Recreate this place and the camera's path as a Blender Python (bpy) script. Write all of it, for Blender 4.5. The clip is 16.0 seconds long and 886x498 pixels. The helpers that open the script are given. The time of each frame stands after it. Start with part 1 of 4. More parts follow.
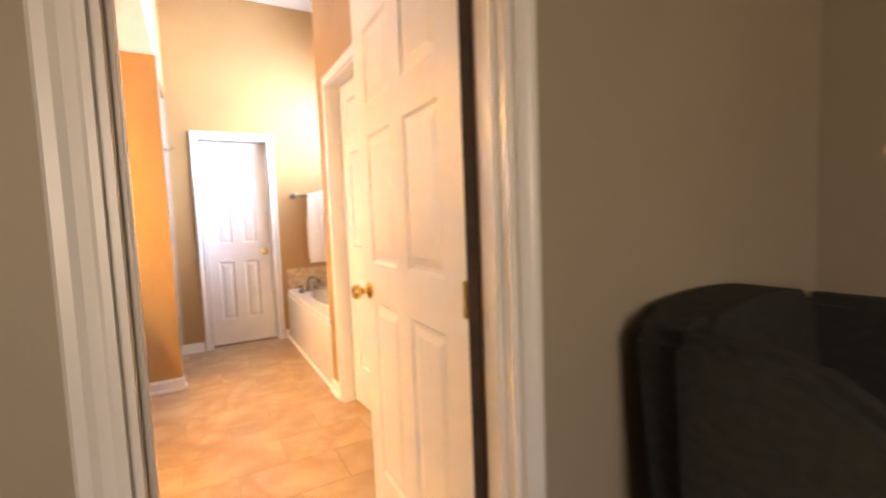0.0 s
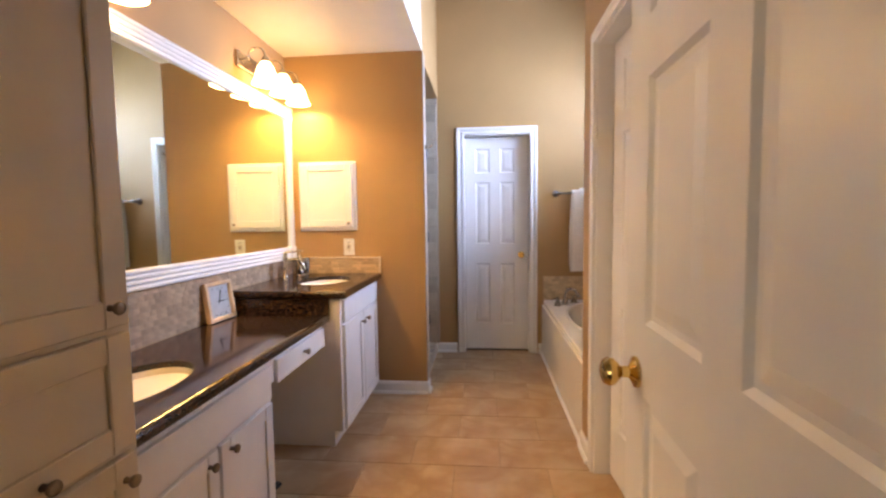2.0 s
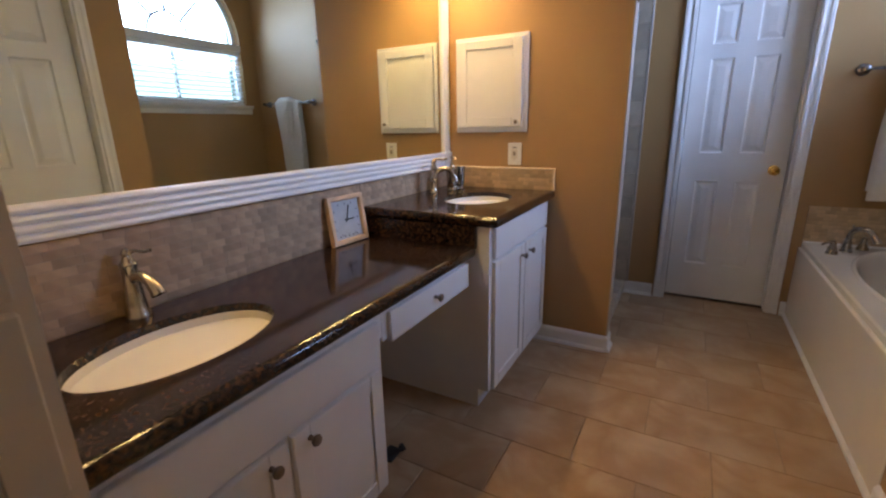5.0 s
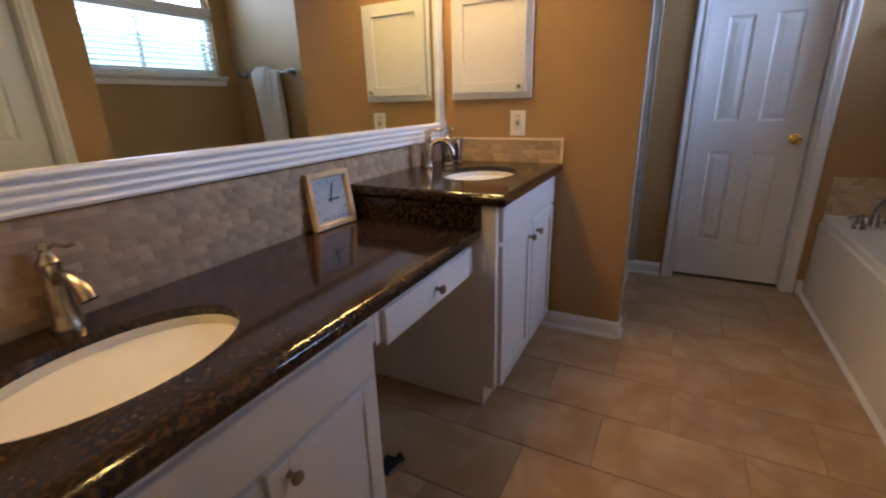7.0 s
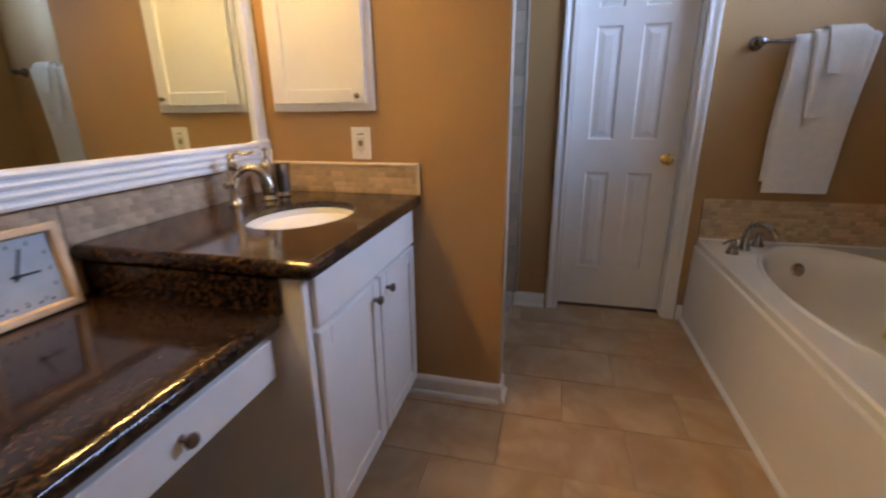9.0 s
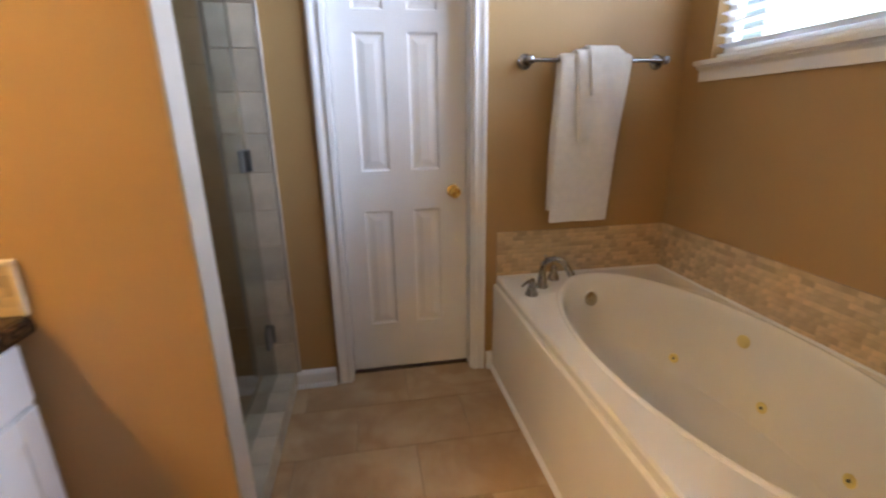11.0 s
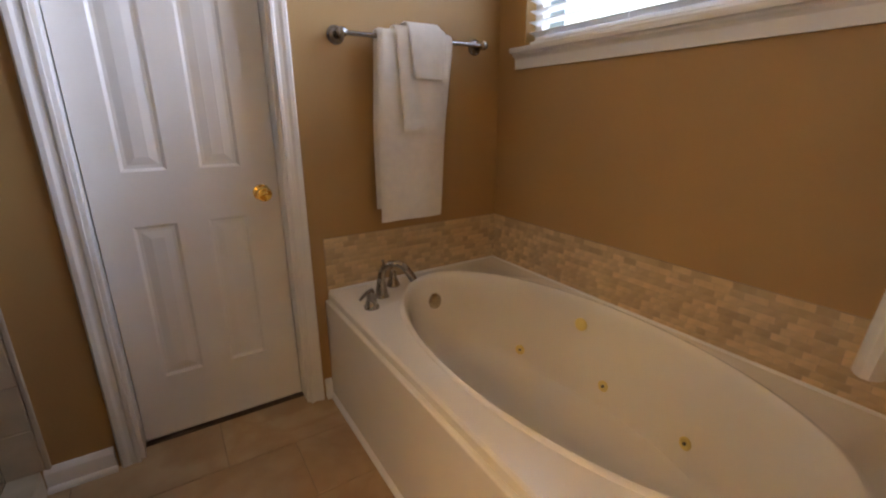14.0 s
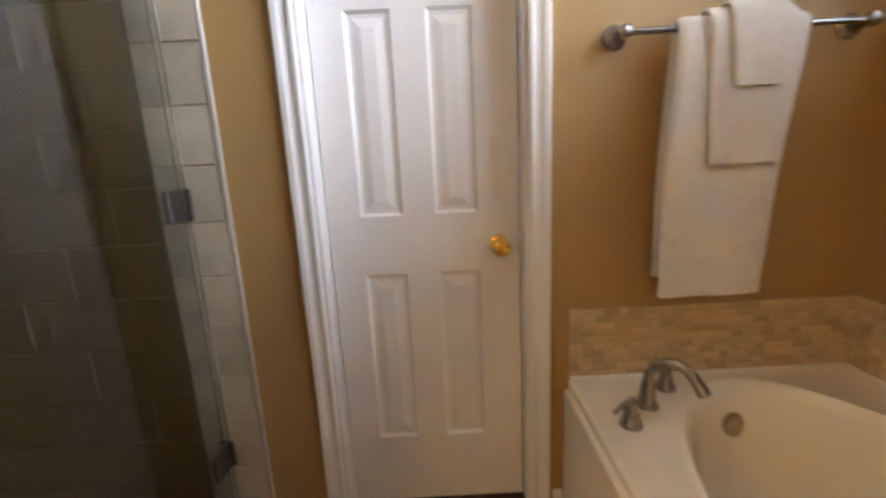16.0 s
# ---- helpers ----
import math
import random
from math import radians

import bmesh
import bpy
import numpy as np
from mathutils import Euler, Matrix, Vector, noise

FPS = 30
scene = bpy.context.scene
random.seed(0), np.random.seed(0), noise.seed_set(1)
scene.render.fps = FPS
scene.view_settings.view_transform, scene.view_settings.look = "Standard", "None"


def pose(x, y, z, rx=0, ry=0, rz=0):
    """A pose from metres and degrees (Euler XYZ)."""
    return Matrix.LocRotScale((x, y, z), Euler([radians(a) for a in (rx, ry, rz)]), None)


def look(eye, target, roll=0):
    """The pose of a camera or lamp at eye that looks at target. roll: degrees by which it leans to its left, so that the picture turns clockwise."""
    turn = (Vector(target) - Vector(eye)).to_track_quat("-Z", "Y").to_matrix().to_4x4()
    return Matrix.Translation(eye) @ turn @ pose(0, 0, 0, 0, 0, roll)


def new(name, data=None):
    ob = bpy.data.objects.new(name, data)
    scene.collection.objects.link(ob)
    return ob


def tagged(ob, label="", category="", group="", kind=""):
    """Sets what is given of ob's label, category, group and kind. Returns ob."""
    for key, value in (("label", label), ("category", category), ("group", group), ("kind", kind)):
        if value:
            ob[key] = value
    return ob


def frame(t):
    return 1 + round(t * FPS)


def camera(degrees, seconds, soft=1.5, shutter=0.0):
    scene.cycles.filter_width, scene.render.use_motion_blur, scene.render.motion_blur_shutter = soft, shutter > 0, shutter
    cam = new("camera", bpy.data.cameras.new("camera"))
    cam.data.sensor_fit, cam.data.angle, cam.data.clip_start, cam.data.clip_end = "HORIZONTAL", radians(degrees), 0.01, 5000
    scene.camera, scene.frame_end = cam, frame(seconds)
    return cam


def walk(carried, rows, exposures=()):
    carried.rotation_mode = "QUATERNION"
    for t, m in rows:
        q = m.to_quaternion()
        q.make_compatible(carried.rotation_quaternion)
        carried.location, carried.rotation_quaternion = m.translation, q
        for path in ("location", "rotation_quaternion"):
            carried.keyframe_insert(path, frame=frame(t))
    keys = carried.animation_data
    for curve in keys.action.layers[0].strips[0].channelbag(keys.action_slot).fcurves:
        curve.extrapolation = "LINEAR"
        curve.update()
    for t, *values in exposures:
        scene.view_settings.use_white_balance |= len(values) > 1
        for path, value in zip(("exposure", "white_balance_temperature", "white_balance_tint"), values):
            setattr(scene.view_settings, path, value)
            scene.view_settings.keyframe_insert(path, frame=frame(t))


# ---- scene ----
cam = camera(90.5, 16.0, soft=2.2, shutter=0.5)
PATH = [
    (0, (0.14, 0.50, 1.243), (1.116, 2.246, 1.09), -2.2),
    (0.5, (0.2, 0.766, 1.251), (0.877, 2.643, 1.128), -1.4),
    (1, (0.227, 0.925, 1.236), (0.618, 2.884, 1.139), -1.3),
    (1.5, (0.332, 1.064, 1.282), (0.407, 3.059, 1.168), -0.8),
    (2, (0.399, 1.188, 1.282), (0.212, 3.175, 1.149), -0.8),
    (2.5, (0.408, 1.265, 1.268), (0.037, 3.223, 1.106), -0.8),
    (3, (0.354, 1.399, 1.251), (-0.145, 3.324, 1.036), -0.8),
    (3.5, (0.282, 1.559, 1.251), (-0.321, 3.442, 0.954), -0.2),
    (4, (0.26, 1.67, 1.233), (-0.478, 3.491, 0.861), -0.5),
    (4.5, (0.274, 1.808, 1.235), (-0.62, 3.538, 0.778), -0.7),
    (4.7, (0.278, 1.867, 1.249), (-0.661, 3.562, 0.754), -0.8),
    (6.8, (0.148, 2.096, 1.2), (-0.775, 3.755, 0.572), -1.8),
    (7, (0.13, 2.122, 1.203), (-0.755, 3.799, 0.569), -1.7),
    (7.5, (0.12, 2.276, 1.2), (-0.707, 3.976, 0.547), -1.6),
    (8, (0.151, 2.437, 1.21), (-0.63, 4.155, 0.547), -1.8),
    (8.5, (0.153, 2.566, 1.204), (-0.515, 4.344, 0.576), -1.8),
    (8.7, (0.126, 2.625, 1.206), (-0.452, 4.437, 0.587), -1.2),
    (10.8, (0.405, 3.301, 1.273), (0.562, 5.21, 0.699), -1.3),
    (11, (0.349, 3.371, 1.273), (0.665, 5.262, 0.704), -1.0),
    (11.5, (0.341, 3.482, 1.239), (0.952, 5.306, 0.691), -0.6),
    (12, (0.351, 3.542, 1.214), (1.188, 5.277, 0.677), -0.6),
    (12.5, (0.373, 3.572, 1.206), (1.354, 5.227, 0.659), -0.4),
    (13, (0.416, 3.578, 1.2), (1.453, 5.195, 0.642), -0.6),
    (13.5, (0.457, 3.566, 1.182), (1.482, 5.195, 0.638), -0.9),
    (14, (0.442, 3.645, 1.22), (1.462, 5.263, 0.637), -0.3),
    (14.5, (0.592, 3.663, 1.206), (1.364, 5.424, 0.654), -1.8),
    (15, (0.656, 3.782, 1.241), (1.174, 5.631, 0.681), -2.6),
    (15.5, (0.569, 3.945, 1.196), (0.925, 5.859, 0.737), -2.8),
    (16, (0.572, 4.097, 1.229), (0.574, 6.05, 0.799), -2.9),
]
EXPOSURE = [(0, 1.98, 8500, 23), (0.5, 1.70, 8400, 22), (1.5, 1.08, 7300, 18), (2.5, 0.38, 6750, 16), (3.5, -0.04, 6300, 14), (4.5, -0.22, 6050, 13), (7, -0.32, 6250, 12), (8.5, -0.22, 6350, 12), (11, 0.58, 7600, 10), (12, 0.55, 7950, 12), (12.7, 0.28, 8250, 13), (14, 0.18, 8600, 15), (15, 0.42, 9100, 15), (16, 0.65, 9400, 11)]
walk(cam, [(t, look(eye, target, roll)) for t, eye, target, roll in PATH], EXPOSURE)

# ---- world, sun, lights ----
world = bpy.data.worlds.new("sky")
scene.world = world
world.use_nodes = True
wn = world.node_tree.nodes
sky = wn.new("ShaderNodeTexSky")
sky.sky_type, sky.sun_disc = "NISHITA", False
sky.sun_elevation, sky.sun_rotation = radians(48), radians(200)
world.node_tree.links.new(sky.outputs[0], wn["Background"].inputs[0])
wn["Background"].inputs[1].default_value = 0.1
sun = new("sun", bpy.data.lights.new("sun", "SUN"))
sun.data.energy, sun.data.angle, sun.data.color = 3.0, radians(0.5), (1, 0.96, 0.9)
sun.matrix_world = pose(0, 0, 8, 42, 0, 200)


def area(name, m, sx, sy, watts, colour):
    ob = new(name, bpy.data.lights.new(name, "AREA"))
    ob.data.shape, ob.data.size, ob.data.size_y = "RECTANGLE", sx, sy
    ob.data.energy, ob.data.color = watts, colour
    ob.matrix_world = m
    return ob


LAMP = (1.0, 0.64, 0.25)
area("arch_window_sky", look((2.42, 4.53, 2.40), (1.0, 4.53, 2.46)), 1.9, 1.0, 165, (0.46, 0.62, 1.0)).data.spread = radians(130)
area("sash_window_sky", look((2.12, 4.58, 1.75), (1.0, 4.58, 1.75)), 1.32, 0.62, 8, (0.60, 0.77, 1.0))
# added fill for the bedroom side; no source is seen there
area("bedroom_fill", look((-0.6, -2.52, 1.5), (0.3, 0, 1.4)), 1.2, 1.3, 11.5, (1.0, 0.92, 0.80))
SHADE_GLOW = 7.5

# ---- materials ----


def mat(name, base, rough=0.5, metal=0.0, vary=0.12, scale=6.0, bump=0.0, bump_scale=60.0, coat=0.0, other=None, rand=0.0, spec=0.5):
    m = bpy.data.materials.new(name)
    m.use_nodes = True
    nt, n = m.node_tree, m.node_tree.nodes
    b = n["Principled BSDF"]
    b.inputs["Roughness"].default_value, b.inputs["Metallic"].default_value = rough, metal
    b.inputs["Coat Weight"].default_value = coat
    b.inputs["Specular IOR Level"].default_value = spec
    tc = n.new("ShaderNodeTexCoord")
    no = n.new("ShaderNodeTexNoise")
    no.inputs["Scale"].default_value, no.inputs["Detail"].default_value = scale, 6
    nt.links.new(tc.outputs["Object"], no.inputs["Vector"])
    ramp = n.new("ShaderNodeMix")
    ramp.data_type = "RGBA"
    two = other or tuple(c * (1 - vary) for c in base)
    ramp.inputs[6].default_value, ramp.inputs[7].default_value = (*base, 1), (*two, 1)
    mr = n.new("ShaderNodeMapRange")
    mr.inputs[1].default_value, mr.inputs[2].default_value = 0.35, 0.65
    nt.links.new(no.outputs[0], mr.inputs[0])
    nt.links.new(mr.outputs[0], ramp.inputs[0])
    out = ramp.outputs[2]
    if rand:
        oi = n.new("ShaderNodeObjectInfo")
        geo = n.new("ShaderNodeNewGeometry")
        add = n.new("ShaderNodeMath")
        add.operation = "ADD"
        nt.links.new(oi.outputs["Random"], add.inputs[0])
        nt.links.new(geo.outputs["Random Per Island"], add.inputs[1])
        fr = n.new("ShaderNodeMath")
        fr.operation = "FRACT"
        nt.links.new(add.outputs[0], fr.inputs[0])
        hv = n.new("ShaderNodeHueSaturation")
        val = n.new("ShaderNodeMapRange")
        val.inputs[3].default_value, val.inputs[4].default_value = 1 - rand, 1 + rand
        nt.links.new(fr.outputs[0], val.inputs[0])
        nt.links.new(val.outputs[0], hv.inputs["Value"])
        nt.links.new(out, hv.inputs["Color"])
        out = hv.outputs[0]
    nt.links.new(out, b.inputs["Base Color"])
    rv = n.new("ShaderNodeMapRange")
    rv.inputs[3].default_value, rv.inputs[4].default_value = max(0.02, rough * 0.85), min(1, rough * 1.15)
    nt.links.new(no.outputs[0], rv.inputs[0])
    nt.links.new(rv.outputs[0], b.inputs["Roughness"])
    if bump:
        nb = n.new("ShaderNodeTexNoise")
        nb.inputs["Scale"].default_value, nb.inputs["Detail"].default_value = bump_scale, 4
        nt.links.new(tc.outputs["Object"], nb.inputs["Vector"])
        bp = n.new("ShaderNodeBump")
        bp.inputs["Strength"].default_value, bp.inputs["Distance"].default_value = bump, 0.004
        nt.links.new(nb.outputs[0], bp.inputs["Height"])
        nt.links.new(bp.outputs[0], b.inputs["Normal"])
    return m


def granite():
    m = mat("granite", (0.030, 0.017, 0.010), 0.10, vary=0.4, scale=9, coat=0.0, spec=0.38)
    nt, n = m.node_tree, m.node_tree.nodes
    b = n["Principled BSDF"]
    tc = n.new("ShaderNodeTexCoord")
    vo = n.new("ShaderNodeTexVoronoi")
    vo.inputs["Scale"].default_value = 170
    no = n.new("ShaderNodeTexNoise")
    no.inputs["Scale"].default_value, no.inputs["Detail"].default_value = 88, 8
    for x in (vo, no):
        nt.links.new(tc.outputs["Object"], x.inputs["Vector"])
    r1 = n.new("ShaderNodeValToRGB")
    e = r1.color_ramp.elements
    e[0].position, e[0].color = 0.38, (0.008, 0.006, 0.006, 1)
    e[1].position, e[1].color = 0.66, (0.072, 0.036, 0.017, 1)
    mid = e.new(0.50)
    mid.color = (0.023, 0.0125, 0.0078, 1)
    nt.links.new(no.outputs[0], r1.inputs[0])
    r2 = n.new("ShaderNodeMapRange")
    r2.inputs[1].default_value, r2.inputs[2].default_value = 0.82, 1.5
    nt.links.new(vo.outputs["Color"], r2.inputs[0])
    mx = n.new("ShaderNodeMix")
    mx.data_type = "RGBA"
    mx.inputs[7].default_value = (0.075, 0.045, 0.028, 1)
    nt.links.new(r2.outputs[0], mx.inputs[0])
    nt.links.new(r1.outputs[0], mx.inputs[6])
    nt.links.new(mx.outputs[2], b.inputs["Base Color"])
    return m


def veined_tile():
    """Stone-look glaze: broad clouds with warm brown veins, shifted from tile to tile."""
    m = mat("floor_tile", (0.52, 0.375, 0.23), 0.36, scale=4.5, bump=0.12, bump_scale=18, rand=0.06, other=(0.40, 0.26, 0.14))
    nt, n = m.node_tree, m.node_tree.nodes
    b = n["Principled BSDF"]
    old = b.inputs["Base Color"].links[0].from_socket
    tc, oi = n.new("ShaderNodeTexCoord"), n.new("ShaderNodeObjectInfo")
    shift = n.new("ShaderNodeVectorMath")
    shift.operation = "MULTIPLY_ADD"
    nt.links.new(oi.outputs["Random"], shift.inputs[0])
    shift.inputs[1].default_value = (7, 13, 19)
    nt.links.new(tc.outputs["Object"], shift.inputs[2])
    for node in [x for x in n if x.type == "TEX_NOISE"]:
        nt.links.new(shift.outputs[0], node.inputs["Vector"])
    v = n.new("ShaderNodeTexNoise")
    v.inputs["Scale"].default_value, v.inputs["Detail"].default_value, v.inputs["Distortion"].default_value = 2.6, 8, 0.5
    nt.links.new(shift.outputs[0], v.inputs["Vector"])
    ramp = n.new("ShaderNodeValToRGB")
    e = ramp.color_ramp.elements
    e[0].position, e[0].color = 0.43, (0, 0, 0, 1)
    e[1].position, e[1].color = 0.60, (0, 0, 0, 1)
    e.new(0.51).color = (0.46, 0.46, 0.46, 1)
    nt.links.new(v.outputs[0], ramp.inputs[0])
    mx = n.new("ShaderNodeMix")
    mx.data_type = "RGBA"
    mx.inputs[7].default_value = (0.33, 0.18, 0.075, 1)
    nt.links.new(ramp.outputs[0], mx.inputs[0])
    nt.links.new(old, mx.inputs[6])
    nt.links.new(mx.outputs[2], b.inputs["Base Color"])
    return m


def glass_mat(name, colour, rough):
    m = bpy.data.materials.new(name)
    m.use_nodes = True
    b = m.node_tree.nodes["Principled BSDF"]
    b.inputs["Base Color"].default_value = (*colour, 1)
    b.inputs["Roughness"].default_value, b.inputs["Transmission Weight"].default_value = rough, 1.0
    b.inputs["IOR"].default_value = 1.45
    return m


def glow(name, colour, strength):
    m = mat(name, (0.9, 0.86, 0.78), 0.4, vary=0.02)
    b = m.node_tree.nodes["Principled BSDF"]
    b.inputs["Emission Color"].default_value, b.inputs["Emission Strength"].default_value = (*colour, 1), strength
    return m


WALL = mat("tan_wall_paint", (0.410, 0.246, 0.099), 0.55, vary=0.07, scale=2.2, bump=0.12, bump_scale=140)
BEDWALL = mat("taupe_wall_paint", (0.36, 0.31, 0.24), 0.6, vary=0.07, scale=2, bump=0.12, bump_scale=140)
CEIL = mat("ceiling_paint", (0.74, 0.69, 0.60), 0.7, vary=0.05, scale=3, bump=0.25, bump_scale=90)
SOFFIT = mat("soffit_paint", (0.56, 0.46, 0.35), 0.6, vary=0.06, scale=3, bump=0.12, bump_scale=140)
WHITE = mat("white_trim_paint", (0.80, 0.785, 0.76), 0.32, vary=0.05, scale=5, bump=0.05, bump_scale=40)
CABWHITE = mat("white_cabinet_paint", (0.80, 0.785, 0.765), 0.38, vary=0.06, scale=4, bump=0.05, bump_scale=50)
LINEN = mat("cream_cabinet_paint", (0.66, 0.58, 0.46), 0.42, vary=0.08, scale=4, bump=0.06, bump_scale=50)
TILE = veined_tile()
GROUT = mat("grout", (0.36, 0.25, 0.15), 0.85, vary=0.2, scale=20, bump=0.3)
MOSAIC = mat("mosaic_tile", (0.60, 0.435, 0.26), 0.42, vary=0.18, scale=22, bump=0.12, bump_scale=60, rand=0.23)
CAPTRIM = mat("cap_trim_tile", (0.74, 0.61, 0.42), 0.35, vary=0.1, scale=14)
# dark grey paints the backlit look of the arch bars against the sky
MUNTIN = mat("backlit_muntin_grey", (0.22, 0.23, 0.25), 0.5, vary=0.1)
SPLASH = mat("splash_tile", (0.51, 0.35, 0.215), 0.42, vary=0.2, scale=22, bump=0.12, bump_scale=60, rand=0.2)
SHOWER = mat("shower_tile", (0.50, 0.425, 0.32), 0.38, vary=0.22, scale=8, bump=0.1, bump_scale=25, rand=0.15)
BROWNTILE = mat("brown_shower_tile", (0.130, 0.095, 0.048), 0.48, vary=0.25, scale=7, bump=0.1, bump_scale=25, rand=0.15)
JAMB = mat("jamb_tile", (0.42, 0.36, 0.29), 0.35, vary=0.1, scale=8)
MGROUT = mat("mosaic_grout", (0.45, 0.35, 0.25), 0.85, vary=0.15, scale=30, bump=0.3)
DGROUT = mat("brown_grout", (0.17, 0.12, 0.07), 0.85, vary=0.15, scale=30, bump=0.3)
GRANITE = granite()
PORCELAIN = mat("porcelain", (0.72, 0.68, 0.58), 0.12, vary=0.03, scale=3)
ACRYLIC = mat("tub_acrylic", (0.80, 0.75, 0.65), 0.16, vary=0.04, scale=3)
NICKEL = mat("brushed_nickel", (0.52, 0.47, 0.39), 0.24, 1.0, vary=0.12, scale=30)
DARKNICKEL = mat("dark_brushed_nickel", (0.36, 0.33, 0.29), 0.27, 1.0, vary=0.15, scale=30)
BRONZE = mat("pewter_knob", (0.30, 0.25, 0.20), 0.34, 1.0, vary=0.25, scale=40)
BRASS = mat("polished_brass", (0.83, 0.58, 0.20), 0.14, 1.0, vary=0.12, scale=30)
STEEL = mat("dark_steel", (0.20, 0.20, 0.20), 0.35, 1.0, vary=0.15, scale=30)
TOWEL = mat("white_terry", (0.80, 0.76, 0.70), 0.95, vary=0.06, scale=30, bump=0.9, bump_scale=420, spec=0.1)
WOOD = mat("pale_wood", (0.68, 0.48, 0.29), 0.45, vary=0.25, scale=14, bump=0.08)
PRINT = mat("grey_print", (0.20, 0.20, 0.21), 0.6)
DIAL = mat("clock_dial", (0.44, 0.46, 0.47), 0.5, vary=0.12, scale=20)
BLACK = mat("black_metal", (0.02, 0.02, 0.02), 0.4, vary=0.2)
PLATE = mat("switch_plate_plastic", (0.82, 0.80, 0.74), 0.35, vary=0.03)
PLASTIC = mat("yellowed_plastic", (0.74, 0.60, 0.22), 0.35, vary=0.1, scale=20)
VINYL = mat("blind_vinyl", (0.86, 0.87, 0.88), 0.4, vary=0.04)
GREEN = mat("green_upholstery", (0.018, 0.022, 0.018), 0.9, vary=0.25, scale=40, bump=0.5, bump_scale=300)
CARPET = mat("carpet", (0.11, 0.088, 0.066), 0.95, vary=0.2, scale=60, bump=0.8, bump_scale=300)
# near-black brown: the shade on the entry door's hinge edge, put into colour
SHADEDEDGE = mat("shaded_door_edge", (0.055, 0.032, 0.02), 0.6, vary=0.3, scale=18)
DARKWOOD = mat("dark_wood", (0.08, 0.04, 0.02), 0.4, vary=0.25, scale=12)
GLASS = glass_mat("clear_glass", (0.92, 0.97, 0.95), 0.0)
SHADE = glow("lit_shade_glass", LAMP, SHADE_GLOW)
MIRROR = bpy.data.materials.new("mirror_silver")
MIRROR.use_nodes = True
mb = MIRROR.node_tree.nodes["Principled BSDF"]
mb.inputs["Base Color"].default_value = (0.83, 0.88, 0.77, 1)
mb.inputs["Metallic"].default_value, mb.inputs["Roughness"].default_value = 1.0, 0.0

# ---- mesh helpers ----
BASE = {}


def thing(name, label, category, group="", base=(0, 0, 0), kind=""):
    ob = new(name)
    ob.empty_display_size = 0.05
    ob.location = base
    BASE[ob.name] = Vector(base)
    return tagged(ob, label, category, group, kind)


def finish(name, bm, material, smooth=False):
    bmesh.ops.recalc_face_normals(bm, faces=bm.faces)
    me = bpy.data.meshes.new(name)
    bm.to_mesh(me)
    bm.free()
    me.materials.append(material)
    if smooth:
        me.polygons.foreach_set("use_smooth", [True] * len(me.polygons))
        me.set_sharp_from_angle(angle=radians(38))
    return me


def part(name, bm, material, parent, label="", smooth=False):
    root = parent
    while root.parent:
        root = root.parent
    base = BASE.get(root.name)
    if base is not None and base.length:
        bmesh.ops.translate(bm, verts=bm.verts, vec=-base)
    ob = new(name, finish(name, bm, material, smooth))
    ob.parent = parent
    if label:
        ob["label"] = label
    return ob


def solid(name, bm, material, label, category="", kind="structure", smooth=False):
    ob = new(name, finish(name, bm, material, smooth))
    return tagged(ob, label, category, "", kind)


def box(x0, y0, z0, x1, y1, z1, bev=0.0, bm=None, seg=1):
    bm = bm or bmesh.new()
    lo, hi = (min(x0, x1), min(y0, y1), min(z0, z1)), (max(x0, x1), max(y0, y1), max(z0, z1))
    r = bmesh.ops.create_cube(bm, size=1)
    for v in r["verts"]:
        v.co = Vector([lo[i] + (v.co[i] + 0.5) * (hi[i] - lo[i]) for i in range(3)])
    if bev:
        es = list({e for v in r["verts"] for e in v.link_edges})
        bmesh.ops.bevel(bm, geom=es, offset=bev, segments=seg, affect="EDGES", profile=0.5)
    return bm


def lathe(profile, segs=24, m=None, bm=None):
    """Rings of (radius, height) about z, then moved by m."""
    bm = bm or bmesh.new()
    m = m or Matrix()
    rings = []
    for r, z in profile:
        if r < 1e-6:
            rings.append([bm.verts.new(m @ Vector((0, 0, z)))])
        else:
            rings.append([bm.verts.new(m @ Vector((r * math.cos(a), r * math.sin(a), z))) for a in (2 * math.pi * i / segs for i in range(segs))])
    for a, b in zip(rings, rings[1:]):
        for i in range(segs):
            j = (i + 1) % segs
            q = [a[i % len(a)], a[j % len(a)], b[j % len(b)], b[i % len(b)]]
            q = list(dict.fromkeys(q))
            if len(q) > 2:
                bm.faces.new(q)
    for ring, flip in ((rings[0], True), (rings[-1], False)):
        if len(ring) > 2:
            bm.faces.new(ring[::-1] if flip else ring)
    return bm


def tube(points, radius, segs=10, bm=None):
    """A round bar along points; radius may be a list."""
    bm = bm or bmesh.new()
    pts = [Vector(p) for p in points]
    rads = radius if isinstance(radius, (list, tuple)) else [radius] * len(pts)
    up, rings = Vector((0.123, 0.456, 0.88)), []
    for i, p in enumerate(pts):
        d = (pts[min(i + 1, len(pts) - 1)] - pts[max(i - 1, 0)]).normalized()
        side = d.cross(up).normalized()
        up = side.cross(d).normalized()
        rings.append([bm.verts.new(p + rads[i] * (math.cos(a) * side + math.sin(a) * up)) for a in (2 * math.pi * k / segs for k in range(segs))])
    for a, b in zip(rings, rings[1:]):
        for i in range(segs):
            j = (i + 1) % segs
            bm.faces.new((a[i], a[j], b[j], b[i]))
    bm.faces.new(rings[0][::-1])
    bm.faces.new(rings[-1])
    return bm


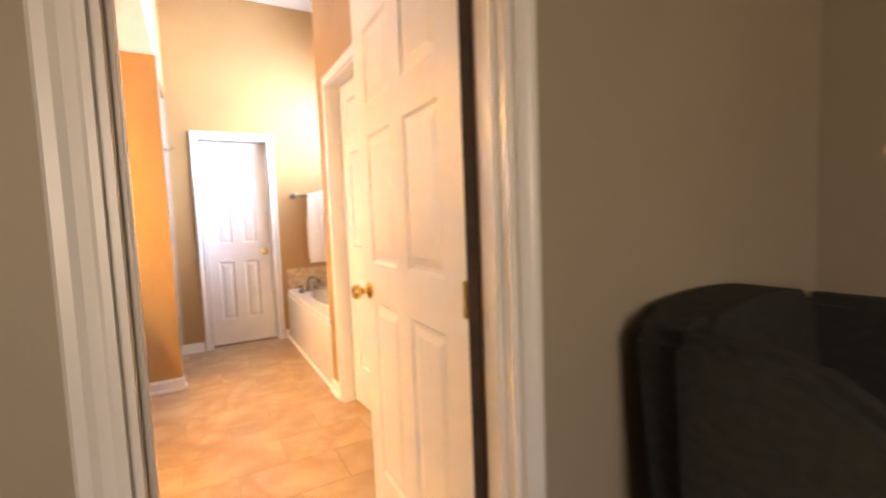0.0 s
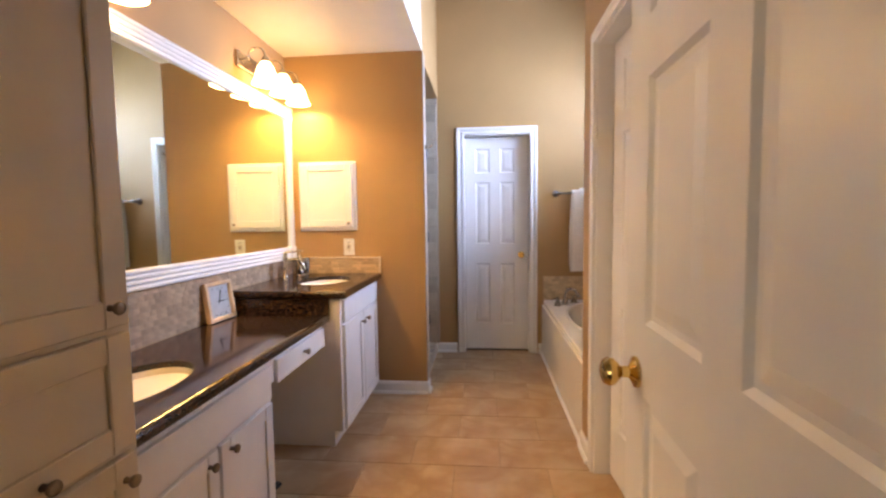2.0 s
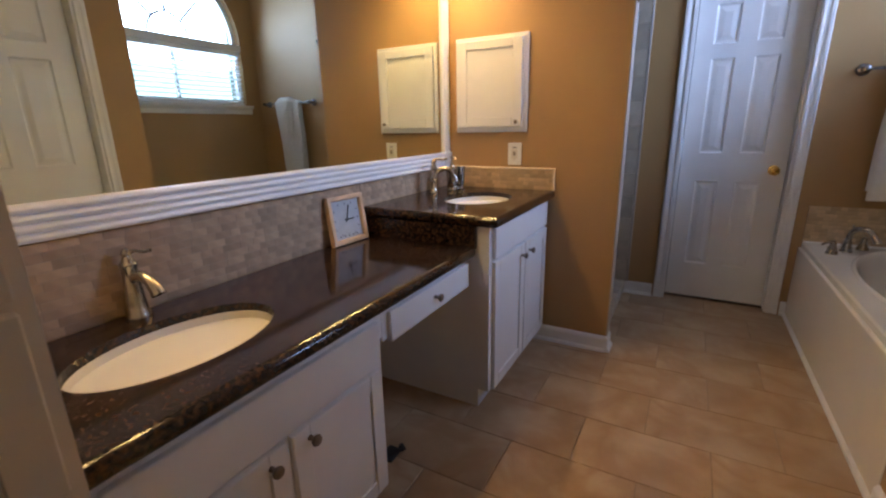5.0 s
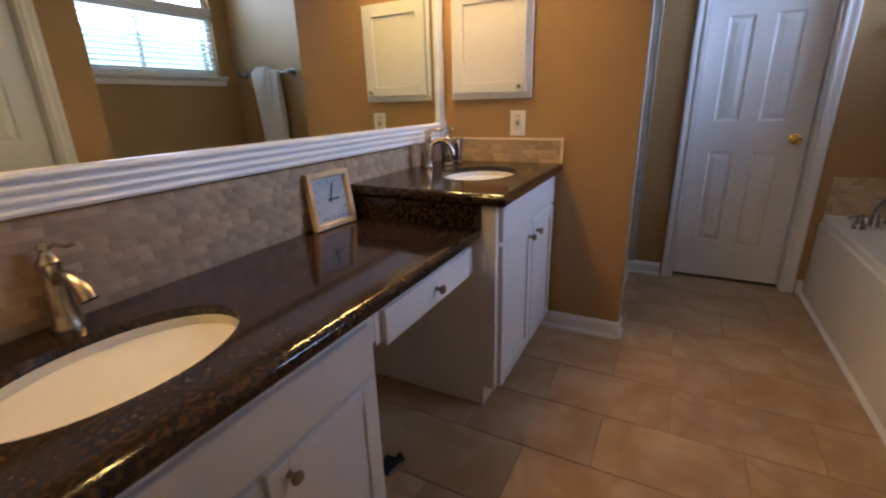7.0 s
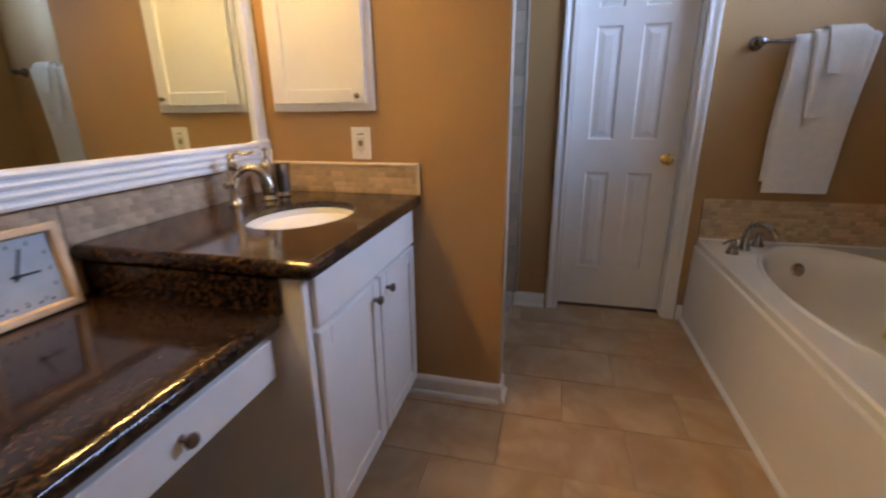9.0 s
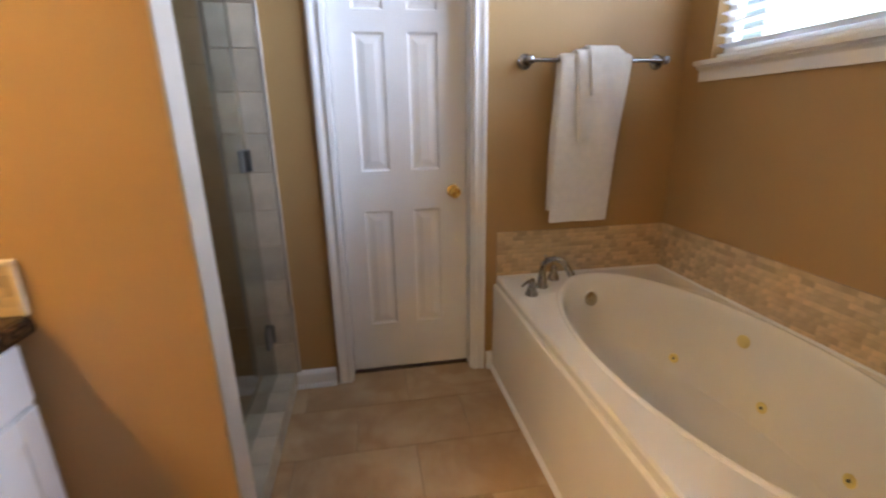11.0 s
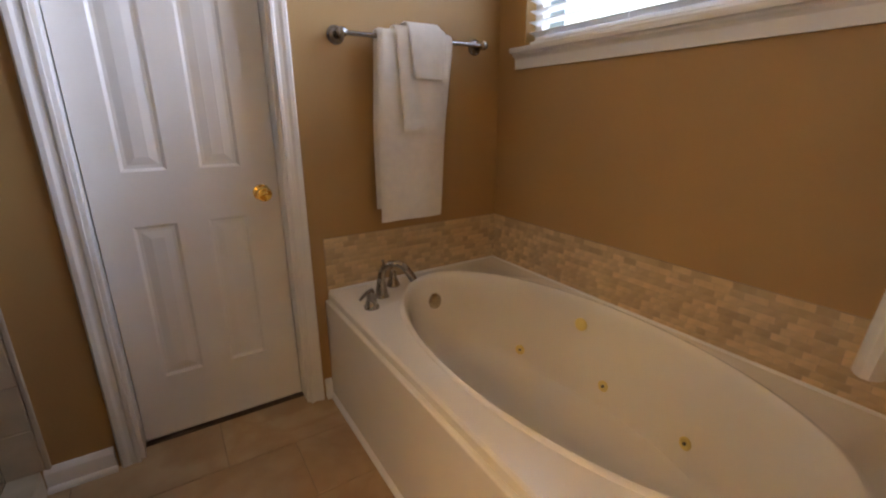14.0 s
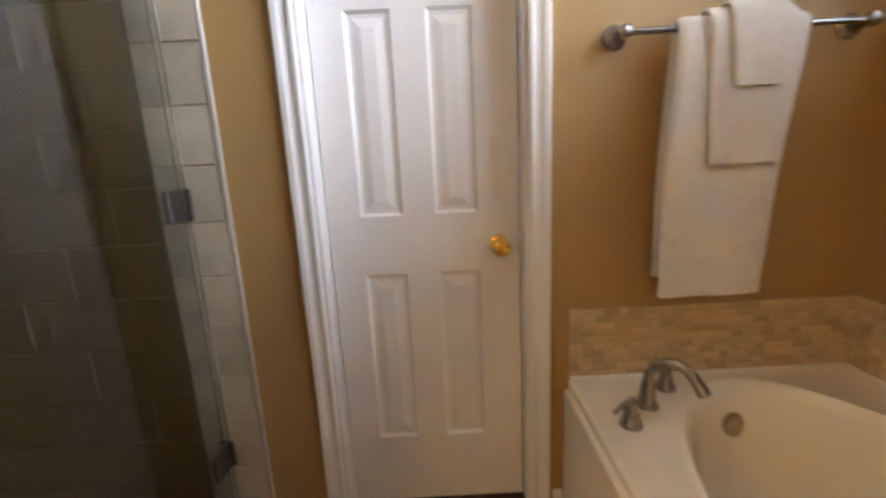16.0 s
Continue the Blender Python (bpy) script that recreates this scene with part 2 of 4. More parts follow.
def arc(c, r, a0, a1, n, u, v):
    c, u, v = Vector(c), Vector(u), Vector(v)
    return [c + r * (math.cos(a) * u + math.sin(a) * v) for a in (radians(a0 + (a1 - a0) * i / n) for i in range(n + 1))]


def sweep(profile, path, closed=False):
    """A moulding: profile of (out, up) pairs carried along path of (point, out, up)."""
    bm = bmesh.new()
    rings = [[bm.verts.new(Vector(p) + a * Vector(o) + b * Vector(u)) for a, b in profile] for p, o, u in path]
    k = len(profile)
    pairs = list(zip(rings, rings[1:])) + ([(rings[-1], rings[0])] if closed else [])
    for a, b in pairs:
        for i in range(k):
            bm.faces.new((a[i], a[(i + 1) % k], b[(i + 1) % k], b[i]))
    if not closed:
        bm.faces.new(rings[0][::-1])
        bm.faces.new(rings[-1])
    return bm


def raised(x0, z0, x1, z1, y, depth, slope, bm=None):
    """A raised field facing -y: outer edge on the plane y, inner flat at y - depth."""
    bm = bm or bmesh.new()
    o = [bm.verts.new((x, y, z)) for x, z in ((x0, z0), (x1, z0), (x1, z1), (x0, z1))]
    s = slope
    i = [bm.verts.new((x, y - depth, z)) for x, z in ((x0 + s, z0 + s), (x1 - s, z0 + s), (x1 - s, z1 - s), (x0 + s, z1 - s))]
    for k in range(4):
        bm.faces.new((o[k], o[(k + 1) % 4], i[(k + 1) % 4], i[k]))
    bm.faces.new(i)
    bm.faces.new(o[::-1])
    return bm


def frame_piece(name, cells, w, h, t, material, parent, label=""):
    """A slab w x h x t facing -y at y=0 with rectangular recesses (cells) and sloped rims."""
    xs = sorted({0, w, *[c for a in cells for c in (a[0], a[2])]})
    zs = sorted({0, h, *[c for a in cells for c in (a[1], a[3])]})
    bm = bmesh.new()
    rec = 0.008
    for i in range(len(xs) - 1):
        for j in range(len(zs) - 1):
            cx, cz = (xs[i] + xs[i + 1]) / 2, (zs[j] + zs[j + 1]) / 2
            if not any(a[0] < cx < a[2] and a[1] < cz < a[3] for a in cells):
                vs = [bm.verts.new((x, 0, z)) for x, z in ((xs[i], zs[j]), (xs[i + 1], zs[j]), (xs[i + 1], zs[j + 1]), (xs[i], zs[j + 1]))]
                bm.faces.new(vs)
    for x0, z0, x1, z1 in cells:
        o = [bm.verts.new((x, 0, z)) for x, z in ((x0, z0), (x1, z0), (x1, z1), (x0, z1))]
        s = 0.010
        n = [bm.verts.new((x, rec, z)) for x, z in ((x0 + s, z0 + s), (x1 - s, z0 + s), (x1 - s, z1 - s), (x0 + s, z1 - s))]
        for k in range(4):
            bm.faces.new((o[k], o[(k + 1) % 4], n[(k + 1) % 4], n[k]))
        bm.faces.new(n)
    q = [bm.verts.new(c) for c in ((0, 0, 0), (w, 0, 0), (w, 0, h), (0, 0, h))]
    r = [bm.verts.new(c) for c in ((0, t, 0), (w, t, 0), (w, t, h), (0, t, h))]
    for k in range(4):
        bm.faces.new((q[k], q[(k + 1) % 4], r[(k + 1) % 4], r[k]))
    bm.faces.new(r)
    bmesh.ops.remove_doubles(bm, verts=bm.verts, dist=1e-5)
    return part(name, bm, material, parent, label)

# ---- structure ----
XL, XR, YF, XS = -1.04, 1.85, 5.38, -0.03      # vanity wall, window wall, far wall, end of the shower wall
XC = 0.94                                       # closet wall
YE0, YE1 = 1.235, 1.345                          # entry wall
EX0, EX1 = 0.034, 0.73                          # entry opening
YN = 3.65                                       # near wall of the tub alcove
YS = 4.345                                      # face of the shower wall
ZV, ZC = 2.475, 3.45                             # ceiling over the vanity, main ceiling
FD0, FD1, FDH = 0.200, 0.838, 2.083             # far door opening
CD0, CD1, CDH = 2.64, 3.39, 2.11                # closet opening
WY0, WY1, WZ0, WZ1 = 3.86, 5.205, 1.492, 2.10     # window opening, then the arch

bm = box(XL - 0.12, YE0, -0.06, 2.0, YF + 0.12, -0.003)
solid("floor", bm, GROUT, "grey-beige grout bed under the floor tiles", "floor")
solid("floor_bedroom", box(-2.6, -2.6, -0.06, 2.25, YE0, -0.004), CARPET, "brown carpet of the bedroom", "floor")

bm = box(XL - 0.12, YE1, 0, XL, YF + 0.12, ZC)
solid("wall_vanity", bm, WALL, "tan painted wall behind the vanity mirror", "wall")

bm = box(XL, YF, 0, FD0, YF + 0.12, ZC)
box(FD1, YF, 0, XR + 0.12, YF + 0.12, ZC, bm=bm)
box(FD0, YF, FDH, FD1, YF + 0.12, ZC, bm=bm)
solid("wall_far", bm, WALL, "tan painted far wall with a closet door", "wall")

bm = box(XR, YN, 0, XR + 0.12, YF, WZ0)
box(XR, YN, WZ0, XR + 0.12, WY0, ZC, bm=bm)
box(XR, WY1, WZ0, XR + 0.12, YF, ZC, bm=bm)
WR, WC = (WY1 - WY0) / 2, (WY0 + WY1) / 2
N = 24
ys = [WC - WR * math.cos(math.pi * i / N) for i in range(N + 1)]
zs = [WZ1 + WR * math.sin(math.pi * i / N) for i in range(N + 1)]
for i in range(N):
    q = [bm.verts.new((x, y, z)) for x in (XR, XR + 0.12) for y, z in ((ys[i], zs[i]), (ys[i + 1], zs[i + 1]), (ys[i + 1], ZC), (ys[i], ZC))]
    for f in ((0, 1, 2, 3), (4, 5, 6, 7), (0, 1, 5, 4), (2, 3, 7, 6)):
        bm.faces.new([q[k] for k in f])
solid("wall_window", bm, WALL, "tan painted wall with an arched window over the tub", "wall")

bm = box(XC, YN - 0.12, 0, XR + 0.12, YN, ZC)
solid("wall_alcove_near", bm, WALL, "tan painted end wall of the tub alcove", "wall")
bm = box(XC, CD1, 0, XC + 0.12, YN - 0.12, ZC)
box(XC, YE1, 0, XC + 0.12, CD0, ZC, bm=bm)
box(XC, CD0, CDH, XC + 0.12, CD1, ZC, bm=bm)
solid("wall_closet", bm, WALL, "tan painted wall with a side door", "wall")
bm = box(XR, YE1, 0, XR + 0.12, YN - 0.12, ZC)
solid("wall_side_room", bm, WALL, "tan painted wall of the small side room", "wall")

bm = box(XL, YS, 0, XS, YS + 0.11, ZC)
solid("wall_shower", bm, WALL, "tan painted wall between vanity and shower", "wall")
solid("wall_shower_header", box(XS - 0.11, YS + 0.11, 2.42, XS, YF, ZC), WALL, "tan painted wall over the shower opening", "wall")
solid("ceiling_shower", box(XL, YS + 0.11, 2.50, XS - 0.11, YF, 2.56), CEIL, "cream ceiling over the shower", "ceiling")
solid("shower_jamb_trim", box(XS, YS + 0.004, 0.09, XS + 0.006, YS + 0.108, ZV), JAMB, "off-white trim on the end of the shower wall", "trim")

solid("wall_linen_return", box(XL, YE1, 0, -0.455, 1.698, ZV), WALL, "tan painted wall return beside the linen cabinet", "wall")
bm = box(-2.6, YE0, 0, EX0, YE1, ZC)
box(EX1, YE0, 0, 2.25, YE1, ZC, bm=bm)
box(EX0, YE0, 2.13, EX1, YE1, ZC, bm=bm)
solid("wall_entry", bm, BEDWALL, "taupe painted wall with the bathroom doorway", "wall")
solid("wall_bedroom_side", box(2.13, -2.6, 0, 2.25, YE0, 2.75), BEDWALL, "taupe painted bedroom side wall", "wall")
solid("wall_bedroom_left", box(-2.6, -2.6, 0, -2.48, YE0, 2.75), BEDWALL, "taupe painted bedroom wall", "wall")
# unseen back wall; its opening is made up to hold the bedroom fill
bm = box(-2.48, -2.6, 0, -1.25, -2.48, 2.75)
box(0.05, -2.6, 0, 2.13, -2.48, 2.75, bm=bm)
box(-1.25, -2.6, 0, 0.05, -2.48, 0.8, bm=bm)
box(-1.25, -2.6, 2.2, 0.05, -2.48, 2.75, bm=bm)
solid("wall_bedroom_back", bm, BEDWALL, "unseen taupe bedroom wall with an opening added for the fill lamp", "wall")
solid("ceiling_bedroom", box(-2.6, -2.6, 2.75, 2.25, YE0, 2.85), CEIL, "white textured bedroom ceiling", "ceiling")
solid("ceiling_vanity", box(XL, YE1, ZV, XS, YS, ZV + 0.06), CEIL, "cream textured ceiling above the vanity", "ceiling")
solid("soffit", box(XS - 0.05, YE1, ZV + 0.06, XS, YS, ZC), SOFFIT, "cream painted drop above the vanity", "wall")
solid("ceiling", box(XL - 0.12, YE1, ZC, 2.0, YF + 0.12, ZC + 0.1), CEIL, "white textured high ceiling", "ceiling")
solid("ground", box(2.01, -60, -0.5, 80, 70, -0.35), mat("lawn", (0.06, 0.09, 0.03), 0.9, vary=0.4, scale=3), "mown lawn outside the window", "ground")

CASE = [(0, 0), (0.017, 0), (0.017, 0.010), (0.011, 0.016), (0.013, 0.030), (0.018, 0.040), (0.018, 0.054), (0.010, 0.060), (0, 0.060)]
SKIRT = [(0, 0), (0.014, 0), (0.014, 0.070), (0.010, 0.080), (0.004, 0.088), (0, 0.090)]
SHOE = [(0.014, 0), (0.028, 0), (0.026, 0.010), (0.020, 0.017), (0.014, 0.019)]


def casing(name, a, b, top, plane, axis, out, label):
    """Door casing round an opening from a to b along an axis; out is the side it stands proud on."""
    w = -0.003
    if axis == "x":
        P, O, A = (lambda s, z: (s, plane, z)), Vector((0, out, 0)), Vector((1, 0, 0))
    else:
        P, O, A = (lambda s, z: (plane, s, z)), Vector((out, 0, 0)), Vector((0, 1, 0))
    Z = Vector((0, 0, 1))
    path = [(P(a - w, 0), O, -A), (P(a - w, top + w), O, -A + Z), (P(b + w, top + w), O, A + Z), (P(b + w, 0), O, A)]
    t = thing(name, label, "door casing", base=P((a + b) / 2, 0), kind="structure")
    part("moulding", sweep(CASE, path), WHITE, t)
    return t


def jamb(parent, a, b, top, p0, p1, axis, stop):
    for s0, s1 in ((a, a + 0.016), (b - 0.016, b)):
        bm = box(s0, p0, 0, s1, p1, top) if axis == "x" else box(p0, s0, 0, p1, s1, top)
        part("side_jamb", bm, WHITE, parent)
    bm = box(a + 0.016, p0, top - 0.016, b - 0.016, p1, top) if axis == "x" else box(p0, a + 0.016, top - 0.016, p1, b - 0.016, top)
    part("head_jamb", bm, WHITE, parent)
    if stop:
        q0, q1 = p0 + stop, p0 + stop + 0.034
        for s0, s1 in ((a + 0.016, a + 0.027), (b - 0.027, b - 0.016)):
            bm = box(s0, q0, 0, s1, q1, top - 0.016, 0.003) if axis == "x" else box(q0, s0, 0, q1, s1, top - 0.016, 0.003)
            part("door_stop", bm, WHITE, parent)


def skirting(name, p, q, out, label):
    o, z = Vector(out), Vector((0, 0, 1))
    t = thing(name, label, "baseboard", base=p, kind="structure")
    part("board", sweep(SKIRT, [(p, o, z), (q, o, z)]), WHITE, t)
    part("shoe_moulding", sweep(SHOE, [(p, o, z), (q, o, z)]), WHITE, t)


c = casing("trim_far_door", FD0, FD1, FDH, YF, "x", -1, "white moulded casing round the far closet door")
jamb(c, FD0, FD1, FDH, YF, YF + 0.12, "x", 0)
c = casing("trim_side_door", CD0, CD1, CDH, XC, "y", -1, "white moulded casing round the side door")
jamb(c, CD0, CD1, CDH, XC, XC + 0.12, "y", 0)
c = casing("trim_entry", EX0, EX1, 2.13, YE0, "x", -1, "white moulded casing of the bathroom doorway, bedroom side")
jamb(c, EX0, EX1, 2.13, YE0, YE1, "x", 0.035)
part("strike_plate", box(EX0 + 0.0155, YE1 - 0.034, 0.935, EX0 + 0.0175, YE1 - 0.004, 1.0), BRASS, c, "brass strike plate")
casing("trim_entry_inner", EX0, EX1, 2.13, YE1, "x", 1, "white moulded casing of the doorway, bathroom side")

skirting("baseboard_shower_wall", (-0.47, YS, 0), (XS, YS, 0), (0, -1, 0), "white baseboard under the shower wall")
skirting("baseboard_shower_end", (XS, YS - 0.014, 0), (XS, YS + 0.10, 0), (1, 0, 0), "white baseboard return at the wall end")
skirting("baseboard_far_a", (-0.06, YF, 0), (FD0 - 0.067, YF, 0), (0, -1, 0), "white baseboard beside the shower")
skirting("baseboard_far_b", (FD1 + 0.067, YF, 0), (0.936, YF, 0), (0, -1, 0), "white baseboard beside the tub")
skirting("baseboard_closet", (XC, CD1 + 0.067, 0), (XC, YN, 0), (-1, 0, 0), "white baseboard at the wall end")
skirting("baseboard_closet_near", (XC, YE1 + 0.02, 0), (XC, CD0 - 0.067, 0), (-1, 0, 0), "white baseboard along the closet wall")
skirting("baseboard_bedroom", (EX1 + 0.067, YE0, 0), (2.13, YE0, 0), (0, -1, 0), "white baseboard in the bedroom")


# ---- doors ----
def knob(parent, m, material, big=True):
    """A door knob whose axis is +z of m, standing on a rosette at its origin."""
    k = 1.0 if big else 0.5
    h = part("handle", lathe([(0.032 * k, 0), (0.031 * k, 0.006 * k), (0.020 * k, 0.010 * k), (0.012 * k, 0.016 * k), (0.011 * k, 0.030 * k), (0.018 * k, 0.036 * k), (0.027 * k, 0.046 * k), (0.029 * k, 0.056 * k), (0.024 * k, 0.066 * k), (0.012 * k, 0.071 * k), (0, 0.072 * k)], 24, m), material, parent, "polished brass knob" if material is BRASS else "", True)
    return h


ROWS6 = [(0.25, 0.835), (1.022, 1.61), (1.695, 1.925)]


def panel_door(name, w, h, label, t=0.035, rows=None, st=0.115, lead=0.0):
    """A six-panel door, hinge edge at x=0, facing -y, foot at z=0."""
    d = thing(name, label, "door", kind="structure")
    k, rows = (1.0, rows) if rows else (h / 2.03, ROWS6)
    mu = 0.10
    pw = (w - 2 * st - mu) / 2
    cells = [(x - lead, a * k, x - lead + pw, b * k) for a, b in rows for x in (st, st + pw + mu)]
    slab = frame_piece("slab", cells, w, h, t / 2, WHITE, d)
    for x0, z0, x1, z1 in cells:
        part("panel", raised(x0 + 0.013, z0 + 0.013, x1 - 0.013, z1 - 0.013, 0.0098, 0.0075, 0.034), WHITE, d)
    return d


def back_face(d, w, h, t, rows=None):
    k, rows = (1.0, rows) if rows else (h / 2.03, ROWS6)
    st, mu = 0.115, 0.10
    pw = (w - 2 * st - mu) / 2
    cells = [(x, a * k, x + pw, b * k) for a, b in rows for x in (st, st + pw + mu)]
    s = frame_piece("back_slab", cells, w, h, t / 2, WHITE, d)
    s.matrix_basis = Matrix.Translation((w, t, 0)) @ Matrix.Rotation(math.pi, 4, "Z")
    for x0, z0, x1, z1 in cells:
        p = part("panel", raised(x0 + 0.013, z0 + 0.013, x1 - 0.013, z1 - 0.013, 0.0098, 0.0075, 0.034), WHITE, d)
        p.matrix_basis = s.matrix_basis.copy()


def hinges(d, h, y):
    for z in (0.2, h / 2, h - 0.2):
        part("hinge", lathe([(0.006, -0.045), (0.006, 0.045)], 10, Matrix.Translation((0.002, y, z))), BRASS, d, "brass butt hinge")


w = FD1 - FD0 - 0.040
d = panel_door("door_far", w, 2.048, "closed white six-panel closet door with a brass knob", lead=0.014)
knob(d, Matrix.Translation((w - 0.065, 0, 0.925)) @ Matrix.Rotation(radians(90), 4, "X"), BRASS)
d.matrix_basis = pose(FD0 + 0.020, YF + 0.082, 0.011)
bm = box(FD0 + 0.016, YF + 0.062, 0, FD1 - 0.016, YF + 0.12, 0.004)
# unseen panel, added so no sky shines through the gap under the door
solid("far_door_light_block", box(FD0 - 0.12, YF + 0.122, -0.06, FD1 + 0.12, YF + 0.16, FDH + 0.1), DARKWOOD, "unseen dark panel added behind the closet door to block outside light", "wall")
solid("threshold", bm, DARKWOOD, "dark threshold strip under the far door", "threshold")

w = 0.795
TALL = [(0.25, 0.92), (1.065, 1.53), (1.64, 1.90)]
d = panel_door("door_entry", w, 2.08, "open white six-panel bathroom door with a brass knob", rows=TALL)
back_face(d, w, 2.08, 0.035, TALL)
knob(d, Matrix.Translation((w - 0.068, 0, 0.955)) @ Matrix.Rotation(radians(90), 4, "X"), BRASS)
knob(d, Matrix.Translation((w - 0.068, 0.035, 0.955)) @ Matrix.Rotation(radians(-90), 4, "X"), BRASS)
part("latch_plate", box(w - 0.001, 0.006, 0.925, w + 0.0015, 0.029, 0.985), BRASS, d, "brass latch plate")
# thin dark strip that paints the shade between door edge and jamb
part("hinge_edge", box(-0.002, 0.001, 0.002, 0.0005, 0.034, 2.078), SHADEDEDGE, d, "hinge edge with its shade painted dark brown")
hinges(d, 2.06, 0.038)
d.matrix_basis = pose(0.722, YE1 + 0.024, 0.012, 0, 0, 88.5)

w = CD1 - CD0 - 0.040
d = panel_door("door_side", w, 2.085, "white six-panel side door standing just ajar")
back_face(d, w, 2.085, 0.035)
part("latch", lathe([(0.013, 0), (0.012, 0.004), (0.005, 0.006), (0.004, 0.012), (0, 0.013)], 14, Matrix.Translation((w - 0.055, 0, 0.98)) @ Matrix.Rotation(radians(90), 4, "X")), BRASS, d, "small brass privacy latch", True)
d.matrix_basis = pose(XC + 0.075, CD1 - 0.020, 0.012, 0, 0, -90 + 4)


# ---- vanity ----
def small_knob(parent, m, label="pewter knob"):
    return part("handle", lathe([(0.008, 0), (0.0065, 0.006), (0.0065, 0.012), (0.013, 0.018), (0.0155, 0.024), (0.013, 0.029), (0.006, 0.032), (0, 0.0325)], 18, m), BRONZE, parent, label, True)


def facing_x(x, y, z):
    """Axis out of a cabinet face that looks along +x."""
    return Matrix.Translation((x, y, z)) @ Matrix.Rotation(radians(90), 4, "Y")


def shaker(name, parent, x, y0, y1, z0, z1, material, rail=0.055, lip=0.018):
    """A cabinet door on a face looking along +x: bevelled frame with a sunk flat field."""
    d = part(name, box(x, y0, z0, x + lip * 0.55, y1, z1, 0.002), material, parent)
    bm = bmesh.new()
    a, b = 0.006, lip
    for p, q, r, s in ((y0, y0 + rail, z0, z1), (y1 - rail, y1, z0, z1), (y0 + rail, y1 - rail, z0, z0 + rail), (y0 + rail, y1 - rail, z1 - rail, z1)):
        box(x + lip * 0.5, p, r, x + lip, q, s, 0.003, bm=bm)
    part("frame", bm, material, d)
    return d


def plain_front(name, parent, x, y0, y1, z0, z1, material, lip=0.018):
    return part(name, box(x, y0, z0, x + lip, y1, z1, 0.004, seg=2), material, parent)


XA, XB = -0.502, -0.405          # faces of the low and the high cabinet
A0, A1 = 2.146, 2.915
B0, B1 = 3.545, YS - 0.004
ZA, ZB = 0.765, 0.897             # counter tops

cab = thing("low_vanity_cabinet", "white painted sink cabinet under the lower granite counter", "cabinet", base=(XA, 2.5, 0))
part("body", box(XL + 0.004, A0, 0.09, XA, A1, ZA - 0.045), CABWHITE, cab)
part("toe_kick", box(XL + 0.004, A0 + 0.002, 0.0, XA - 0.06, A1 - 0.002, 0.09), CABWHITE, cab)
plain_front("false_drawer", cab, XA, A0 + 0.02, A1 - 0.02, 0.552, 0.690, CABWHITE)
m = (A0 + A1) / 2
for y0, y1, ky in ((A0 + 0.02, m - 0.008, m - 0.060), (m + 0.008, A1 - 0.02, m + 0.060)):
    dd = shaker("door", cab, XA, y0, y1, 0.10, 0.535, CABWHITE)
    small_knob(dd, facing_x(XA + 0.018, ky, 0.499))

drw = thing("knee_space_unit", "white painted pencil drawer unit over the knee space", "drawer unit", base=(XA, 3.2, 0.595))
part("body", box(XL + 0.10, 2.935, 0.60, XA - 0.004, 3.535, ZA - 0.047), CABWHITE, drw)
f = plain_front("drawer_front", drw, XA - 0.004, 2.962, 3.525, 0.590, 0.694, CABWHITE)
small_knob(f, facing_x(XA + 0.014, 3.240, 0.645))
part("apron", box(XA - 0.03, A1 + 0.002, 0.615, XA - 0.006, 2.958, ZA - 0.047), CABWHITE, drw)

cab = thing("high_vanity_cabinet", "white painted sink cabinet under the raised granite counter", "cabinet", base=(XB, 4.0, 0))
part("body", box(XL + 0.004, B0, 0.09, XB, B1, ZB - 0.045), CABWHITE, cab)
part("toe_kick", box(XL + 0.004, B0 + 0.002, 0.0, XB - 0.05, B1 - 0.002, 0.09), CABWHITE, cab)
plain_front("false_drawer", cab, XB, B0 + 0.03, B1 - 0.015, 0.708, 0.838, CABWHITE)
m = (B0 + 0.03 + B1 - 0.015) / 2 + 0.01
for y0, y1, ky in ((B0 + 0.03, m - 0.006, m - 0.055), (m + 0.006, B1 - 0.015, m + 0.055)):
    dd = shaker("door", cab, XB, y0, y1, 0.090, 0.695, CABWHITE)
    small_knob(dd, facing_x(XB + 0.018, ky, 0.640))


